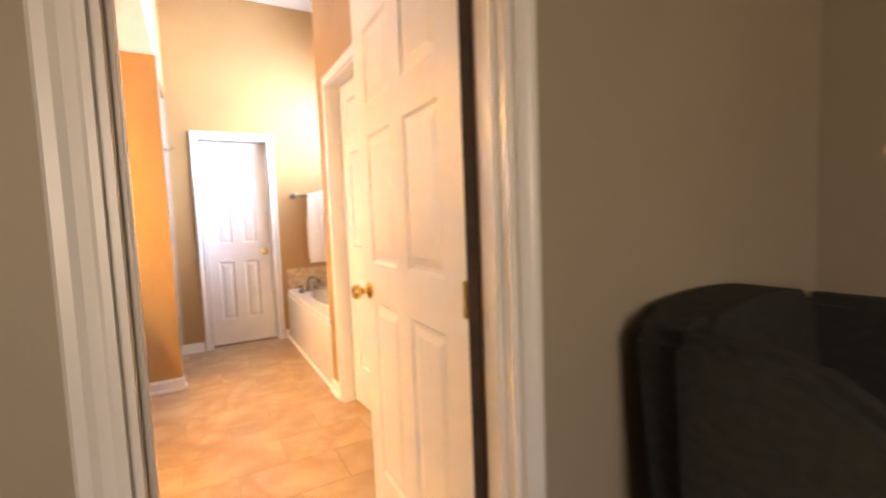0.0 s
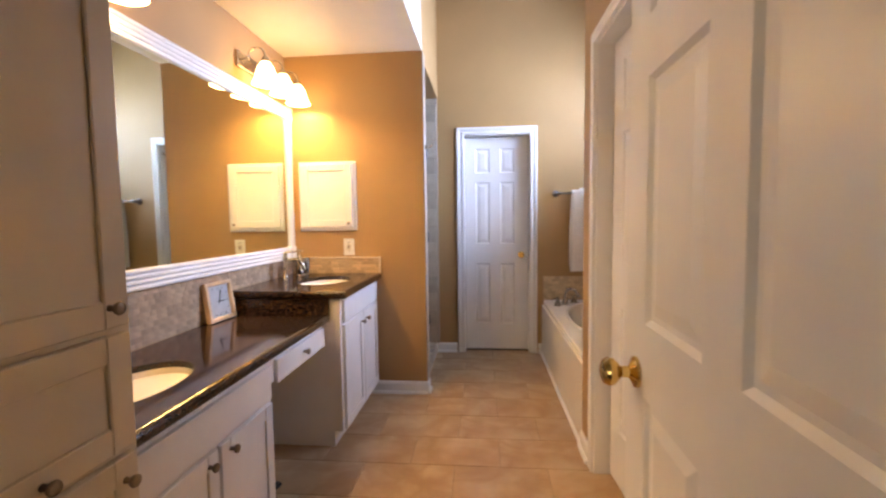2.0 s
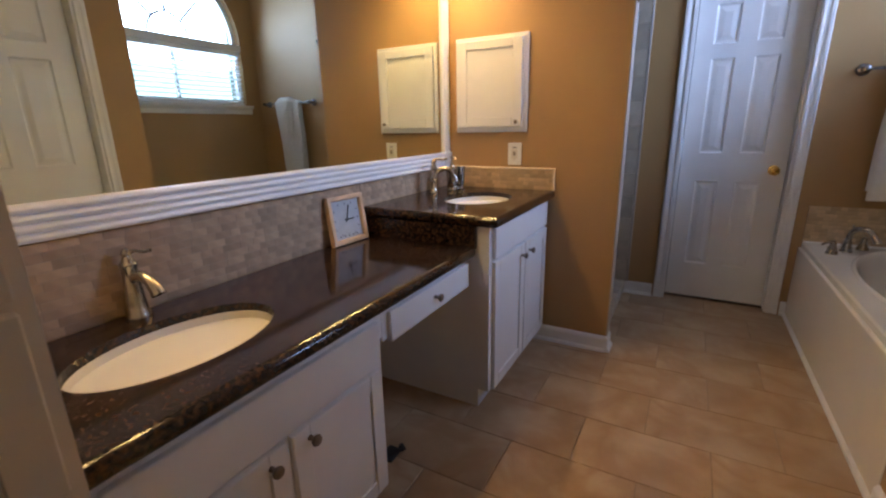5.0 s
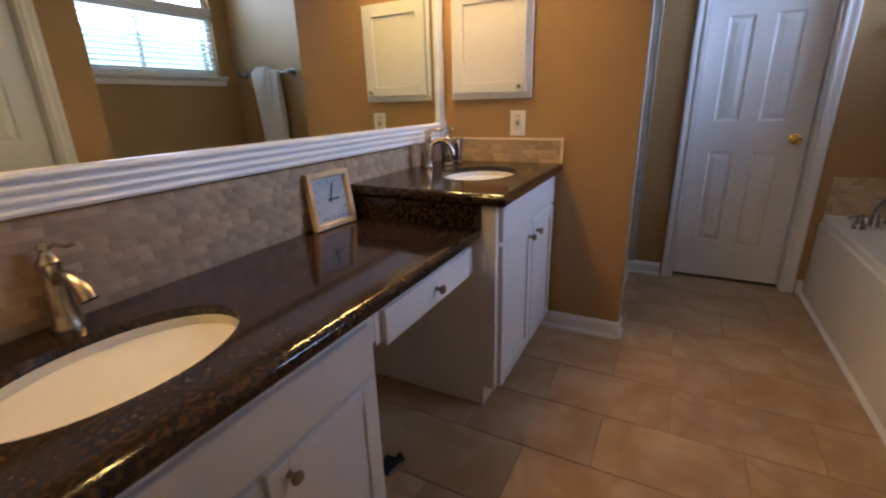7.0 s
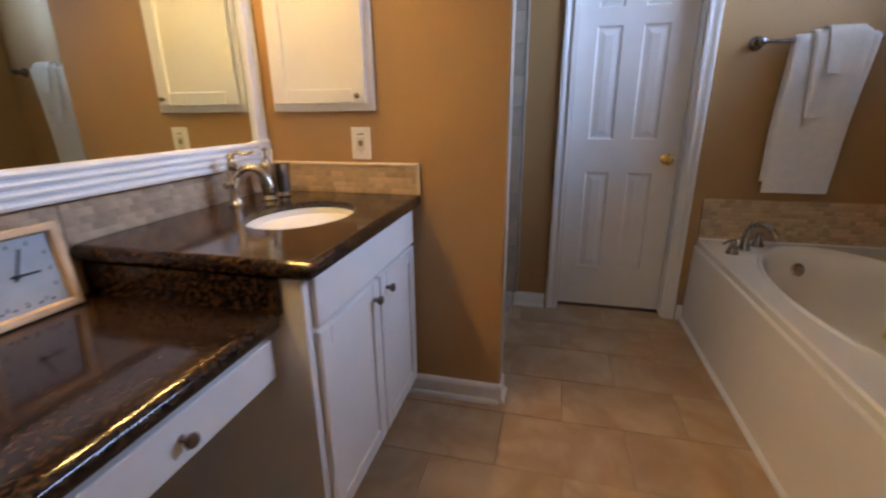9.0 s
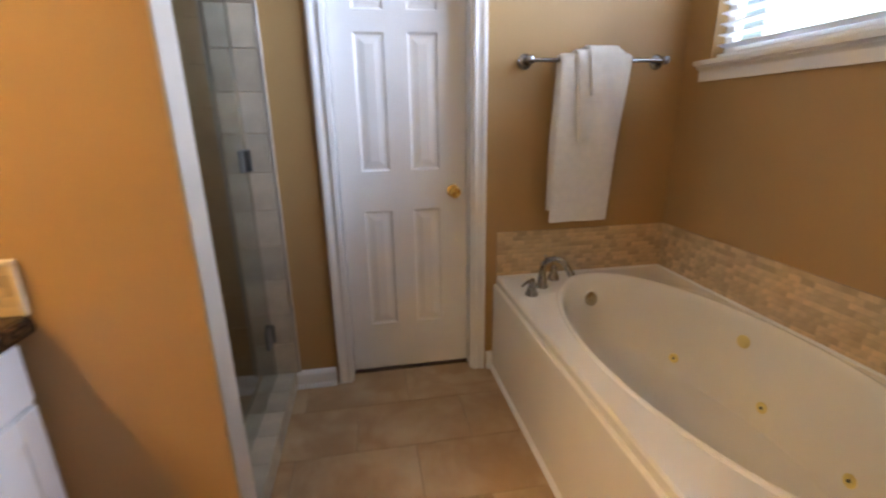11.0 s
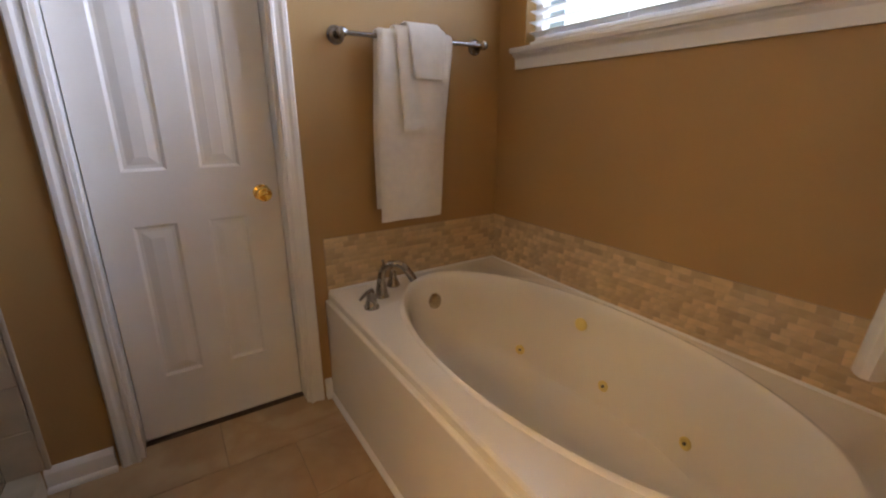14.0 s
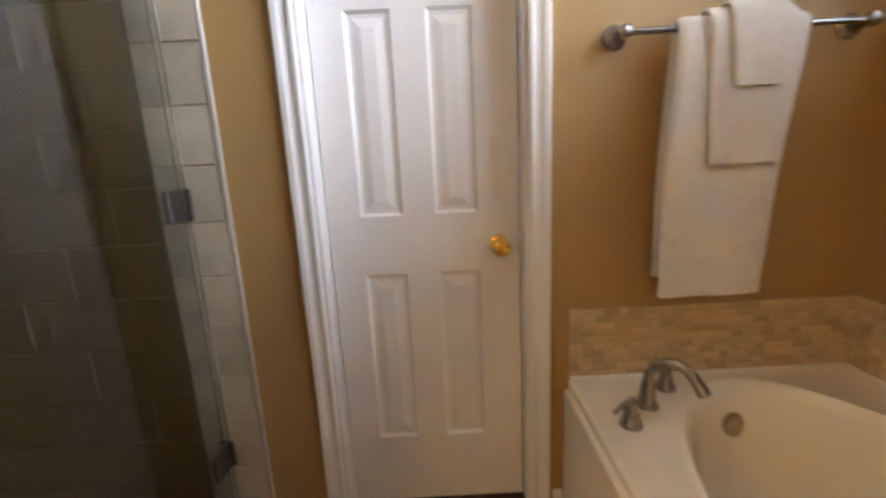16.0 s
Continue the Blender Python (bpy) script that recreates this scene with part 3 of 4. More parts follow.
def slab_with_hole(x0, y0, x1, y1, z0, z1, cx, cy, rx, ry, bevel_x1=0.0, bevel_y0=0.0):
    """A counter with an oval cut-out; the edge at x1 (and y0) is rounded over."""
    angs = [2 * math.pi * i / 64 for i in range(64)]
    angs += [math.atan2(y - cy, x - cx) % (2 * math.pi) for x in (x0, x1, x1 - bevel_x1) for y in (y0, y0 + bevel_y0, y1)]
    angs = sorted(set(round(a, 5) for a in angs))
    bm = bmesh.new()

    def outer(k, z):
        ring = []
        for a in angs:
            c, s = math.cos(a), math.sin(a)
            tx = ((x1 if c > 0 else x0) - cx) / c if abs(c) > 1e-9 else 1e9
            ty = ((y1 if s > 0 else y0) - cy) / s if abs(s) > 1e-9 else 1e9
            t = min(tx, ty)
            ring.append(bm.verts.new((min(cx + t * c, x1 - k * bevel_x1), max(cy + t * s, y0 + k * bevel_y0), z)))
        return ring

    def hole(z):
        return [bm.verts.new((cx + rx * math.cos(a), cy + ry * math.sin(a), z)) for a in angs]
    r = bevel_x1
    steps = [radians(90 * i / 8) for i in range(9)]
    rings = [hole(z0), hole(z1)]
    rings += [outer(1 - math.sin(a), z1 - r * (1 - math.cos(a))) for a in steps]
    rings += [outer(1 - math.cos(a), z0 + r * (1 - math.sin(a))) for a in steps]
    rings.append(rings[0])
    n = len(angs)
    for a, b in zip(rings, rings[1:]):
        for i in range(n):
            j = (i + 1) % n
            bm.faces.new((a[i], a[j], b[j], b[i]))
    bmesh.ops.remove_doubles(bm, verts=bm.verts, dist=1e-6)
    return bm


LS, HS = (-0.752, 2.472, 0.158, 0.240), (-0.645, 3.96, 0.165, 0.205)
ct = thing("low_counter", "dark brown polished granite vanity counter", "counter", base=(-0.76, 2.8, ZA - 0.045))
part("slab", slab_with_hole(XL + 0.014, A0 + 0.001, -0.479, 3.523, ZA - 0.045, ZA, *LS), GRANITE, ct)
NOSE = [(0.0225 * math.cos(radians(a)), -0.0225 + 0.0225 * math.sin(radians(a))) for a in range(-90, 91, 18)]
part("front_edge", sweep(NOSE, [((-0.479, A0 + 0.001, ZA), (1, 0, 0), (0, 0, 1)), ((-0.479, 3.523, ZA), (1, 0, 0), (0, 0, 1))]), GRANITE, ct, "polished rounded granite edge", True)
ct2 = thing("high_counter", "dark brown polished granite raised counter", "counter", base=(-0.7, 3.95, ZB - 0.045))
part("slab", slab_with_hole(XL + 0.014, 3.512, -0.357, YS - 0.003, ZB - 0.045, ZB, *HS, 0.019, 0.019), GRANITE, ct2)
part("riser", box(XL + 0.016, 3.526, ZA - 0.01, -0.462, 3.544, ZB - 0.047), GRANITE, ct2)


def basin(name, s, z, label):
    cx, cy, rx, ry = s
    b = thing(name, label, "sink", "undermount sinks", base=(cx, cy, z - 0.2))
    prof = [(0.995, 0.022), (0.985, 0.022), (0.98, 0.0), (0.955, -0.05), (0.88, -0.11), (0.68, -0.145), (0.35, -0.16), (0.10, -0.163)]
    bm = bmesh.new()
    n = 40
    rings = [[bm.verts.new((cx + k * rx * math.cos(a), cy + k * ry * math.sin(a), z + h)) for a in (2 * math.pi * i / n for i in range(n))] for k, h in prof]
    out = [[bm.verts.new((cx + (k + 0.05) * rx * math.cos(a), cy + (k + 0.05) * ry * math.sin(a), z + h - 0.012)) for a in (2 * math.pi * i / n for i in range(n))] for k, h in prof]
    for rr in (rings, out):
        for p, q in zip(rr, rr[1:]):
            for i in range(n):
                j = (i + 1) % n
                bm.faces.new((p[i], p[j], q[j], q[i]))
        bm.faces.new(rr[-1])
    for i in range(n):
        j = (i + 1) % n
        bm.faces.new((rings[0][i], rings[0][j], out[0][j], out[0][i]))
    part("bowl", bm, PORCELAIN, b, "", True)
    part("drain", lathe([(0.024, 0), (0.022, 0.004), (0.010, 0.005), (0, 0.006)], 18, Matrix.Translation((cx, cy, z - 0.161))), NICKEL, b, "nickel drain", True)


basin("sink", LS, ZA - 0.045, "cream porcelain oval sink set under the lower counter")
basin("sink", HS, ZB - 0.045, "cream porcelain oval sink set under the raised counter")


def faucet(base, label):
    """A one-lever column faucet: the spout leans out along +x."""
    x, y, z = base
    f = thing("sink_faucet", label, "faucet", base=base)
    part("body", lathe([(0.032, 0), (0.032, 0.008), (0.028, 0.014), (0.026, 0.04), (0.022, 0.08), (0.020, 0.11), (0.019, 0.135), (0.022, 0.142), (0.022, 0.15), (0.014, 0.160), (0.010, 0.172), (0.013, 0.178), (0.008, 0.190), (0, 0.193)], 20, Matrix.Translation(base)), NICKEL, f, "", True)
    pts = [(x + 0.008, y, z + 0.105), (x + 0.026, y + 0.003, z + 0.121), (x + 0.048, y + 0.006, z + 0.121), (x + 0.068, y + 0.010, z + 0.108), (x + 0.086, y + 0.013, z + 0.088), (x + 0.094, y + 0.014, z + 0.074)]
    part("spout", tube(pts, [0.014, 0.0145, 0.0135, 0.014, 0.0165, 0.0185], 14), NICKEL, f, "", True)
    pts = [(x + 0.004, y, z + 0.176), (x + 0.02, y + 0.01, z + 0.186), (x + 0.045, y + 0.02, z + 0.182), (x + 0.065, y + 0.028, z + 0.188)]
    part("lever", tube(pts, [0.006, 0.005, 0.004, 0.005], 8), NICKEL, f, "", True)


def bridge_faucet(base, label):
    """A gooseneck faucet: vase-shaped column, low round spout and an S lever on top."""
    x, y, z = base
    f = thing("sink_faucet", label, "faucet", base=base)
    part("body", lathe([(0.026, 0), (0.026, 0.006), (0.020, 0.012), (0.017, 0.03), (0.0135, 0.055), (0.016, 0.075), (0.018, 0.085), (0.013, 0.095), (0.012, 0.125), (0.018, 0.130), (0.019, 0.142), (0.013, 0.150), (0.0105, 0.158), (0.015, 0.166), (0.014, 0.174), (0.006, 0.180), (0, 0.181)], 22, Matrix.Translation(base)), NICKEL, f, "", True)
    part("side_button", lathe([(0.006, 0), (0.006, 0.022), (0.011, 0.026), (0.011, 0.034), (0, 0.036)], 14, Matrix.Translation((x, y - 0.010, z + 0.078)) @ Matrix.Rotation(radians(90), 4, "X")), NICKEL, f, "", True)
    goose = [Vector((x, y, z + 0.060))] + arc((x + 0.055, y + 0.02, z + 0.078), 0.053, 178, 25, 10, (0.94, 0.34, 0), (0, 0, 1)) + [Vector((x + 0.108, y + 0.039, z + 0.085)), Vector((x + 0.112, y + 0.041, z + 0.062))]
    part("spout", tube(goose, [0.014, 0.0135] + [0.0125] * 9 + [0.0125, 0.0145, 0.0155], 14), NICKEL, f, "", True)
    part("lever", tube([(x, y, z + 0.176), (x + 0.018, y + 0.010, z + 0.184), (x + 0.045, y + 0.022, z + 0.178), (x + 0.068, y + 0.034, z + 0.186)], [0.007, 0.0055, 0.005, 0.006], 10), NICKEL, f, "", True)


faucet((XL + 0.050, 2.500, ZA), "brushed nickel lever faucet on the lower counter")
bridge_faucet((XL + 0.104, 4.020, ZB), "brushed nickel gooseneck faucet on the raised counter")
CUP = (-0.880, 4.225, ZB)
cup = thing("tumbler", "brushed nickel tumbler beside the raised sink", "tumbler", base=CUP)
part("cup", lathe([(0.024, 0), (0.027, 0.004), (0.019, 0.018), (0.025, 0.032), (0.032, 0.125), (0.033, 0.127), (0.030, 0.125), (0.024, 0.04), (0, 0.036)], 22, Matrix.Translation(CUP)), NICKEL, cup, "", True)
SOAP = (-0.890, 4.145, ZB)
soap = thing("soap_dispenser", "brushed nickel soap dispenser with a pump beside the raised sink", "soap dispenser", base=SOAP)
part("bottle", lathe([(0.025, 0), (0.028, 0.004), (0.020, 0.018), (0.026, 0.032), (0.034, 0.118), (0.033, 0.127), (0.016, 0.136), (0.013, 0.146)], 22, Matrix.Translation(SOAP)), NICKEL, soap, "", True)
part("pump", lathe([(0.010, 0.146), (0.010, 0.154), (0.005, 0.158), (0.005, 0.178), (0.010, 0.180), (0.010, 0.190), (0, 0.193)], 14, Matrix.Translation(SOAP)), NICKEL, soap, "", True)
part("nozzle", tube([Vector(SOAP) + Vector((0, 0, 0.186)), Vector(SOAP) + Vector((0.028, -0.012, 0.185)), Vector(SOAP) + Vector((0.036, -0.016, 0.176))], 0.004, 8), NICKEL, soap, "", True)

# clock leaning on the tile
ck = thing("desk_clock", "square pale wood desk clock leaning on the backsplash", "clock")
S = 0.103
prof = [(0, 0), (0.0, 0.022), (0.004, 0.024), (0.016, 0.024), (0.020, 0.018), (0.020, 0)]
corners = [(-S, -S), (S, -S), (S, S), (-S, S)]
path = [((a, 0, b + S), Vector((-math.copysign(1, a), 0, -math.copysign(1, b))), Vector((0, -1, 0))) for a, b in corners]
part("frame", sweep(prof, path, True), WOOD, ck, "pale wooden frame")
face = part("dial", box(-S + 0.018, -0.008, 0.018, S - 0.018, 0.0, 2 * S - 0.018), DIAL, ck, "grey printed dial")
part("backing", box(-S + 0.004, 0, 0.004, S - 0.004, 0.008, 2 * S - 0.004), WOOD, ck)


def hand(parent, name, angle, length, width):
    b = box(-width, -0.0118, -0.012, width, -0.0098, length)
    bmesh.ops.rotate(b, verts=b.verts, matrix=Matrix.Rotation(radians(angle), 3, "Y"))
    bmesh.ops.translate(b, verts=b.verts, vec=(0, 0, S))
    part(name, b, BLACK, parent, "black pointer")


hand(face, "hour_pointer", 92, 0.045, 0.0028)
hand(face, "minute_pointer", 20, 0.062, 0.0022)
part("pivot", lathe([(0.006, 0), (0.005, 0.003), (0, 0.004)], 12, Matrix.Translation((0, -0.0115, S)) @ Matrix.Rotation(radians(90), 4, "X")), BLACK, face)
for i in range(12):
    a = radians(30 * i)
    L = 0.066 / max(abs(math.sin(a)), abs(math.cos(a)))
    px, pz = L * math.sin(a), S + L * math.cos(a)
    part("numeral_bar", box(px - 0.0022, -0.0092, pz - 0.005, px + 0.0022, -0.0076, pz + 0.005), PRINT, face)
for i in range(5):
    part("small_dot", lathe([(0.0035, 0), (0.003, 0.001), (0, 0.0012)], 10, Matrix.Translation((-0.05 + 0.025 * i, -0.008, 0.032)) @ Matrix.Rotation(radians(90), 4, "X")), BLACK, face)
ck.matrix_basis = pose(-0.994, 3.369, ZA + 0.001, -8, 0, 86)

# ---- mirror and its frame ----
MY0, MY1, MZ0, MZ1, FW = 2.235, 4.272, 1.101, 2.012, 0.093
MX = XL + 0.016
mr = thing("vanity_mirror", "large wall mirror in a white reeded frame", "mirror", base=(XL, 3.2, MZ0 - FW))
part("glass", box(MX + 0.002, MY0 - 0.02, MZ0 - 0.02, MX + 0.010, MY1 + 0.02, MZ1 + 0.02), MIRROR, mr, "silvered mirror glass")
REED = [(0.0, 0.0)]
for k in range(4):
    c = 0.012 + 0.0225 * k
    REED += [(0.018 + 0.008 * math.sin(radians(a)), c + 0.010 * -math.cos(radians(a))) for a in (0, 45, 90, 135, 180)]
REED += [(0.022, FW - 0.003), (0.0, FW)]
for name, y0, z0, y1, z1, up in (("bottom_rail", MY0 - FW + 0.02, MZ0 - FW, MY1 + 0.068, MZ0 - FW, (0, 0, 1)), ("top_rail", MY0 - FW + 0.02, MZ1, MY1 + 0.068, MZ1, (0, 0, 1))):
    part(name, sweep(REED, [((MX + 0.001, y0, z0), (1, 0, 0), up), ((MX + 0.001, y1, z1), (1, 0, 0), up)]), WHITE, mr, "white reeded rail")
k = 0.068 / FW
RS = [(a, b * k) for a, b in REED]
part("side_rail", sweep(RS, [((MX + 0.001, MY1, MZ0), (1, 0, 0), (0, 1, 0)), ((MX + 0.001, MY1, MZ1), (1, 0, 0), (0, 1, 0))]), WHITE, mr, "white reeded rail")
part("side_rail", sweep(RS, [((MX + 0.001, MY0 - 0.068, MZ0), (1, 0, 0), (0, 1, 0)), ((MX + 0.001, MY0 - 0.068, MZ1), (1, 0, 0), (0, 1, 0))]), WHITE, mr, "white reeded rail")
for z in (MZ0 - FW - 0.002, MZ1 - 0.002):
    part("corner_block", box(MX + 0.001, MY1 - 0.004, z, MX + 0.032, MY1 + 0.070, z + FW + 0.004, 0.004), WHITE, mr)
part("backer", box(XL + 0.001, MY0 - FW + 0.03, MZ0 - FW + 0.004, MX + 0.0015, MY1 + 0.06, MZ1 + FW - 0.006), WHITE, mr)


# ---- vanity lights ----
def vanity_light(y, watts, label):
    """A wall bar with three arms and bell glass shades hanging mouth down."""
    v = thing("vanity_light", label, "wall lamp", "lights over the mirror", base=(XL, y, 2.23))
    part("back_plate", box(XL + 0.001, y - 0.285, 2.195, XL + 0.022, y + 0.285, 2.290, 0.006, seg=2), NICKEL, v, "brushed nickel plate")
    for k in (-0.225, 0.0, 0.225):
        yy = y + k
        a = part("arm", tube([(XL + 0.02, yy, 2.250), (XL + 0.05, yy, 2.250)] + arc((XL + 0.105, yy, 2.265), 0.052, 190, 0, 8, (1, 0, 0), (0, 0, 1)) + [(XL + 0.157, yy, 2.250)], 0.006, 8), NICKEL, v, "curved nickel arm", True)
        part("socket", lathe([(0.022, 0), (0.024, 0.012), (0.018, 0.032), (0.008, 0.04)], 16, Matrix.Translation((XL + 0.157, yy, 2.222))), NICKEL, a, "", True)
        bell = [(0.026, 0.0), (0.034, -0.012), (0.048, -0.035), (0.058, -0.07), (0.069, -0.105), (0.082, -0.128), (0.080, -0.129), (0.066, -0.105), (0.055, -0.07), (0.045, -0.035), (0.022, -0.008)]
        part("shade", lathe(bell, 24, Matrix.Translation((XL + 0.157, yy, 2.227))), SHADE, a, "lit frosted bell shade", True)
        b = new("bulb_light", bpy.data.lights.new("bulb_light", "POINT"))
        b.data.energy, b.data.color, b.data.shadow_soft_size = watts, LAMP, 0.03
        b.location = (XL + 0.157, yy, 2.140)


vanity_light(3.975, 8.4, "three-shade wall lamp over the raised sink")
vanity_light(2.48, 4.8, "three-shade wall lamp over the lower sink")

# ---- shower wall things ----
mc = thing("medicine_cabinet", "cream painted wall cabinet with a framed door", "cabinet", base=(-0.73, YS, 1.212))
part("surround", box(-0.952, YS - 0.016, 1.212, -0.525, YS - 0.001, 1.715, 0.003), CABWHITE, mc)
dr = part("door", box(-0.932, YS - 0.026, 1.240, -0.550, YS - 0.0165, 1.695, 0.002), CABWHITE, mc)
bm = bmesh.new()
for a, b, c, d in ((-0.932, -0.877, 1.240, 1.695), (-0.605, -0.550, 1.240, 1.695), (-0.877, -0.605, 1.240, 1.292), (-0.877, -0.605, 1.648, 1.695)):
    box(a, YS - 0.036, c, b, YS - 0.0255, d, 0.003, bm=bm)
part("frame", bm, CABWHITE, dr)
small_knob(dr, Matrix.Translation((-0.577, YS - 0.036, 1.266)) @ Matrix.Rotation(radians(90), 4, "X") @ Matrix.Diagonal((0.7, 0.7, 0.7, 1)))

sw = thing("switch_plate", "ivory wall plate with a switch and socket", "switch", base=(-0.593, YS, 1.07))
part("plate", box(-0.633, YS - 0.007, 1.031, -0.553, YS - 0.001, 1.153, 0.003, seg=2), PLATE, sw)
part("toggle", box(-0.600, YS - 0.013, 1.083, -0.586, YS - 0.0068, 1.105, 0.002), BRONZE, sw, "dark centre toggle")
part("rocker", box(-0.611, YS - 0.0085, 1.065, -0.575, YS - 0.0066, 1.117, 0.0008), PORCELAIN, sw)
part("slot", box(-0.606, YS - 0.0078, 1.125, -0.580, YS - 0.0068, 1.129), BLACK, sw)
part("screw", box(-0.595, YS - 0.0078, 1.057, -0.591, YS - 0.0068, 1.061), BLACK, sw)

hk = thing("robe_hook", "small nickel robe hook on the wall end", "hook", base=(XS, YS + 0.05, 1.81))
part("plate", lathe([(0.020, 0), (0.019, 0.005), (0.010, 0.010), (0, 0.012)], 18, facing_x(XS + 0.006, YS + 0.05, 1.81)), NICKEL, hk, "", True)
part("prong", tube([(XS + 0.014, YS + 0.05, 1.81), (XS + 0.035, YS + 0.05, 1.802), (XS + 0.052, YS + 0.05, 1.812), (XS + 0.058, YS + 0.05, 1.832)], [0.006, 0.005, 0.005, 0.007], 8), NICKEL, hk, "", True)

# ---- linen cabinet ----
LX, L0, L1 = -0.442, 1.70, 2.142
ln = thing("linen_cabinet", "tall cream painted linen cabinet beside the counter", "cabinet", base=(LX, 1.8, 0))
part("body", box(XL + 0.004, L0, 0.0, LX, L1, ZV - 0.004), LINEN, ln)
up = shaker("door", ln, LX, L0 + 0.015, L1 - 0.022, 1.052, 2.44, LINEN, 0.062, 0.020)
small_knob(up, facing_x(LX + 0.020, L1 - 0.072, 1.098))
md = shaker("door", ln, LX, L0 + 0.015, L1 - 0.022, 0.768, 1.036, LINEN, 0.062, 0.020)
small_knob(md, facing_x(LX + 0.020, L0 + 0.200, 0.795))
lo = shaker("door", ln, LX, L0 + 0.015, L1 - 0.022, 0.10, 0.752, LINEN, 0.062, 0.020)
small_knob(lo, facing_x(LX + 0.020, L1 - 0.058, 0.697))

# ---- shower ----
bm = box(-0.215, YS + 0.11, 0, -0.070, YF, 0.085, 0.004)
cb = solid("shower_curb", bm, GROUT, "tiled curb at the shower entrance", "curb")
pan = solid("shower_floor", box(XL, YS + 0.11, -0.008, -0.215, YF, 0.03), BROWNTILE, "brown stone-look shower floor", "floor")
sd = thing("shower_door", "frameless clear glass shower door with dark steel hinges", "shower door", base=(-0.15, 4.9, 0.09))
part("pane", box(-0.155, YS + 0.125, 0.095, -0.145, YF - 0.055, 1.98, 0.002), GLASS, sd, "clear glass")
for z in (0.32, 1.12, 1.90):
    h = part("hinge", box(-0.162, YF - 0.125, z - 0.045, -0.138, YF - 0.045, z + 0.045, 0.004), STEEL, sd, "dark steel clamp hinge")
    part("wall_flange", box(-0.175, YF - 0.045, z - 0.045, -0.125, YF - 0.036, z + 0.045, 0.002), STEEL, h)
part("side_strip", box(-0.154, YF - 0.054, 0.095, -0.146, YF - 0.024, 1.98), GLASS, sd)
part("pull", tube([(-0.145, 4.58, 0.95), (-0.105, 4.58, 0.95), (-0.095, 4.58, 0.96), (-0.095, 4.58, 1.14), (-0.105, 4.58, 1.15), (-0.145, 4.58, 1.15)], 0.008, 8), STEEL, sd, "steel pull handle", True)

# ---- tub ----
TX0, TX1, TY0, TY1, TZ = 0.953, XR - 0.003, YN + 0.003, YF - 0.003, 0.505
OX, OY, RX, RY = 1.428, 4.535, 0.368, 0.752
tb = thing("bathtub", "white acrylic alcove whirlpool tub with an oval basin", "bathtub", base=(1.42, 4.5, 0))
N = 72
angs = sorted(set([round(2 * math.pi * i / N, 5) for i in range(N)] + [round(math.atan2(y - OY, x - OX) % (2 * math.pi), 5) for x in (TX0, TX1) for y in (TY0, TY1)]))


def rect_ring(bm, x0, y0, x1, y1, z):
    out = []
    for a in angs:
        c, s = math.cos(a), math.sin(a)
        t = min(((x1 if c > 0 else x0) - OX) / c if abs(c) > 1e-9 else 1e9, ((y1 if s > 0 else y0) - OY) / s if abs(s) > 1e-9 else 1e9)
        out.append(bm.verts.new((OX + t * c, OY + t * s, z)))
    return out


bm = bmesh.new()
rings = [rect_ring(bm, TX0, TY0, TX1, TY1, TZ - 0.055), rect_ring(bm, TX0, TY0, TX1, TY1, TZ - 0.008), rect_ring(bm, TX0 + 0.008, TY0 + 0.004, TX1 - 0.004, TY1 - 0.004, TZ)]
for k, z in ((1.06, 0.0), (1.045, 0.006), (1.02, 0.008), (1.0, 0.0), (0.985, -0.018), (0.965, -0.06), (0.945, -0.14), (0.915, -0.24), (0.87, -0.32), (0.80, -0.365), (0.66, -0.385), (0.35, -0.392)):
    rings.append([bm.verts.new((OX + k * RX * math.cos(a), OY + k * RY * math.sin(a) - (0.06 * (1 - k)), TZ + z)) for a in angs])
n = len(angs)
for a, b in zip(rings, rings[1:]):
    for i in range(n):
        j = (i + 1) % n
        bm.faces.new((a[i], a[j], b[j], b[i]))
bm.faces.new(rings[-1])
part("shell", bm, ACRYLIC, tb, "glossy acrylic basin and rim", True)
part("apron", box(TX0 - 0.016, TY0, 0.0, TX0 + 0.030, TY1, TZ - 0.036, 0.006, seg=2), ACRYLIC, tb)
part("base_trim", sweep([(0, 0), (0.016, 0), (0.014, 0.012), (0.006, 0.018), (0, 0.02)], [((TX0 - 0.015, TY0, 0), (-1, 0, 0), (0, 0, 1)), ((TX0 - 0.015, TY1, 0), (-1, 0, 0), (0, 0, 1))]), WHITE, tb)
part("caulk", tube([(TX0 + 0.004, TY1 - 0.010, TZ + 0.002), (TX1 - 0.010, TY1 - 0.010, TZ + 0.002), (TX1 - 0.010, TY0 + 0.004, TZ + 0.002)], 0.006, 8), WHITE, tb, "white caulk bead along the tile")


def in_wall(a, drop):
    """A place and inward axis on the basin wall at an angle, drop below the rim."""
    k = float(np.interp(drop, [0, 0.018, 0.06, 0.14, 0.24, 0.32, 0.365], [1, 0.985, 0.965, 0.945, 0.915, 0.87, 0.80]))
    p = Vector((OX + k * RX * math.cos(a), OY + k * RY * math.sin(a) - 0.06 * (1 - k), TZ - drop))
    inward = Vector((-math.cos(a) / RX, -math.sin(a) / RY, 0.35)).normalized()
    return Matrix.Translation(p) @ inward.to_track_quat("Z", "Y").to_matrix().to_4x4()


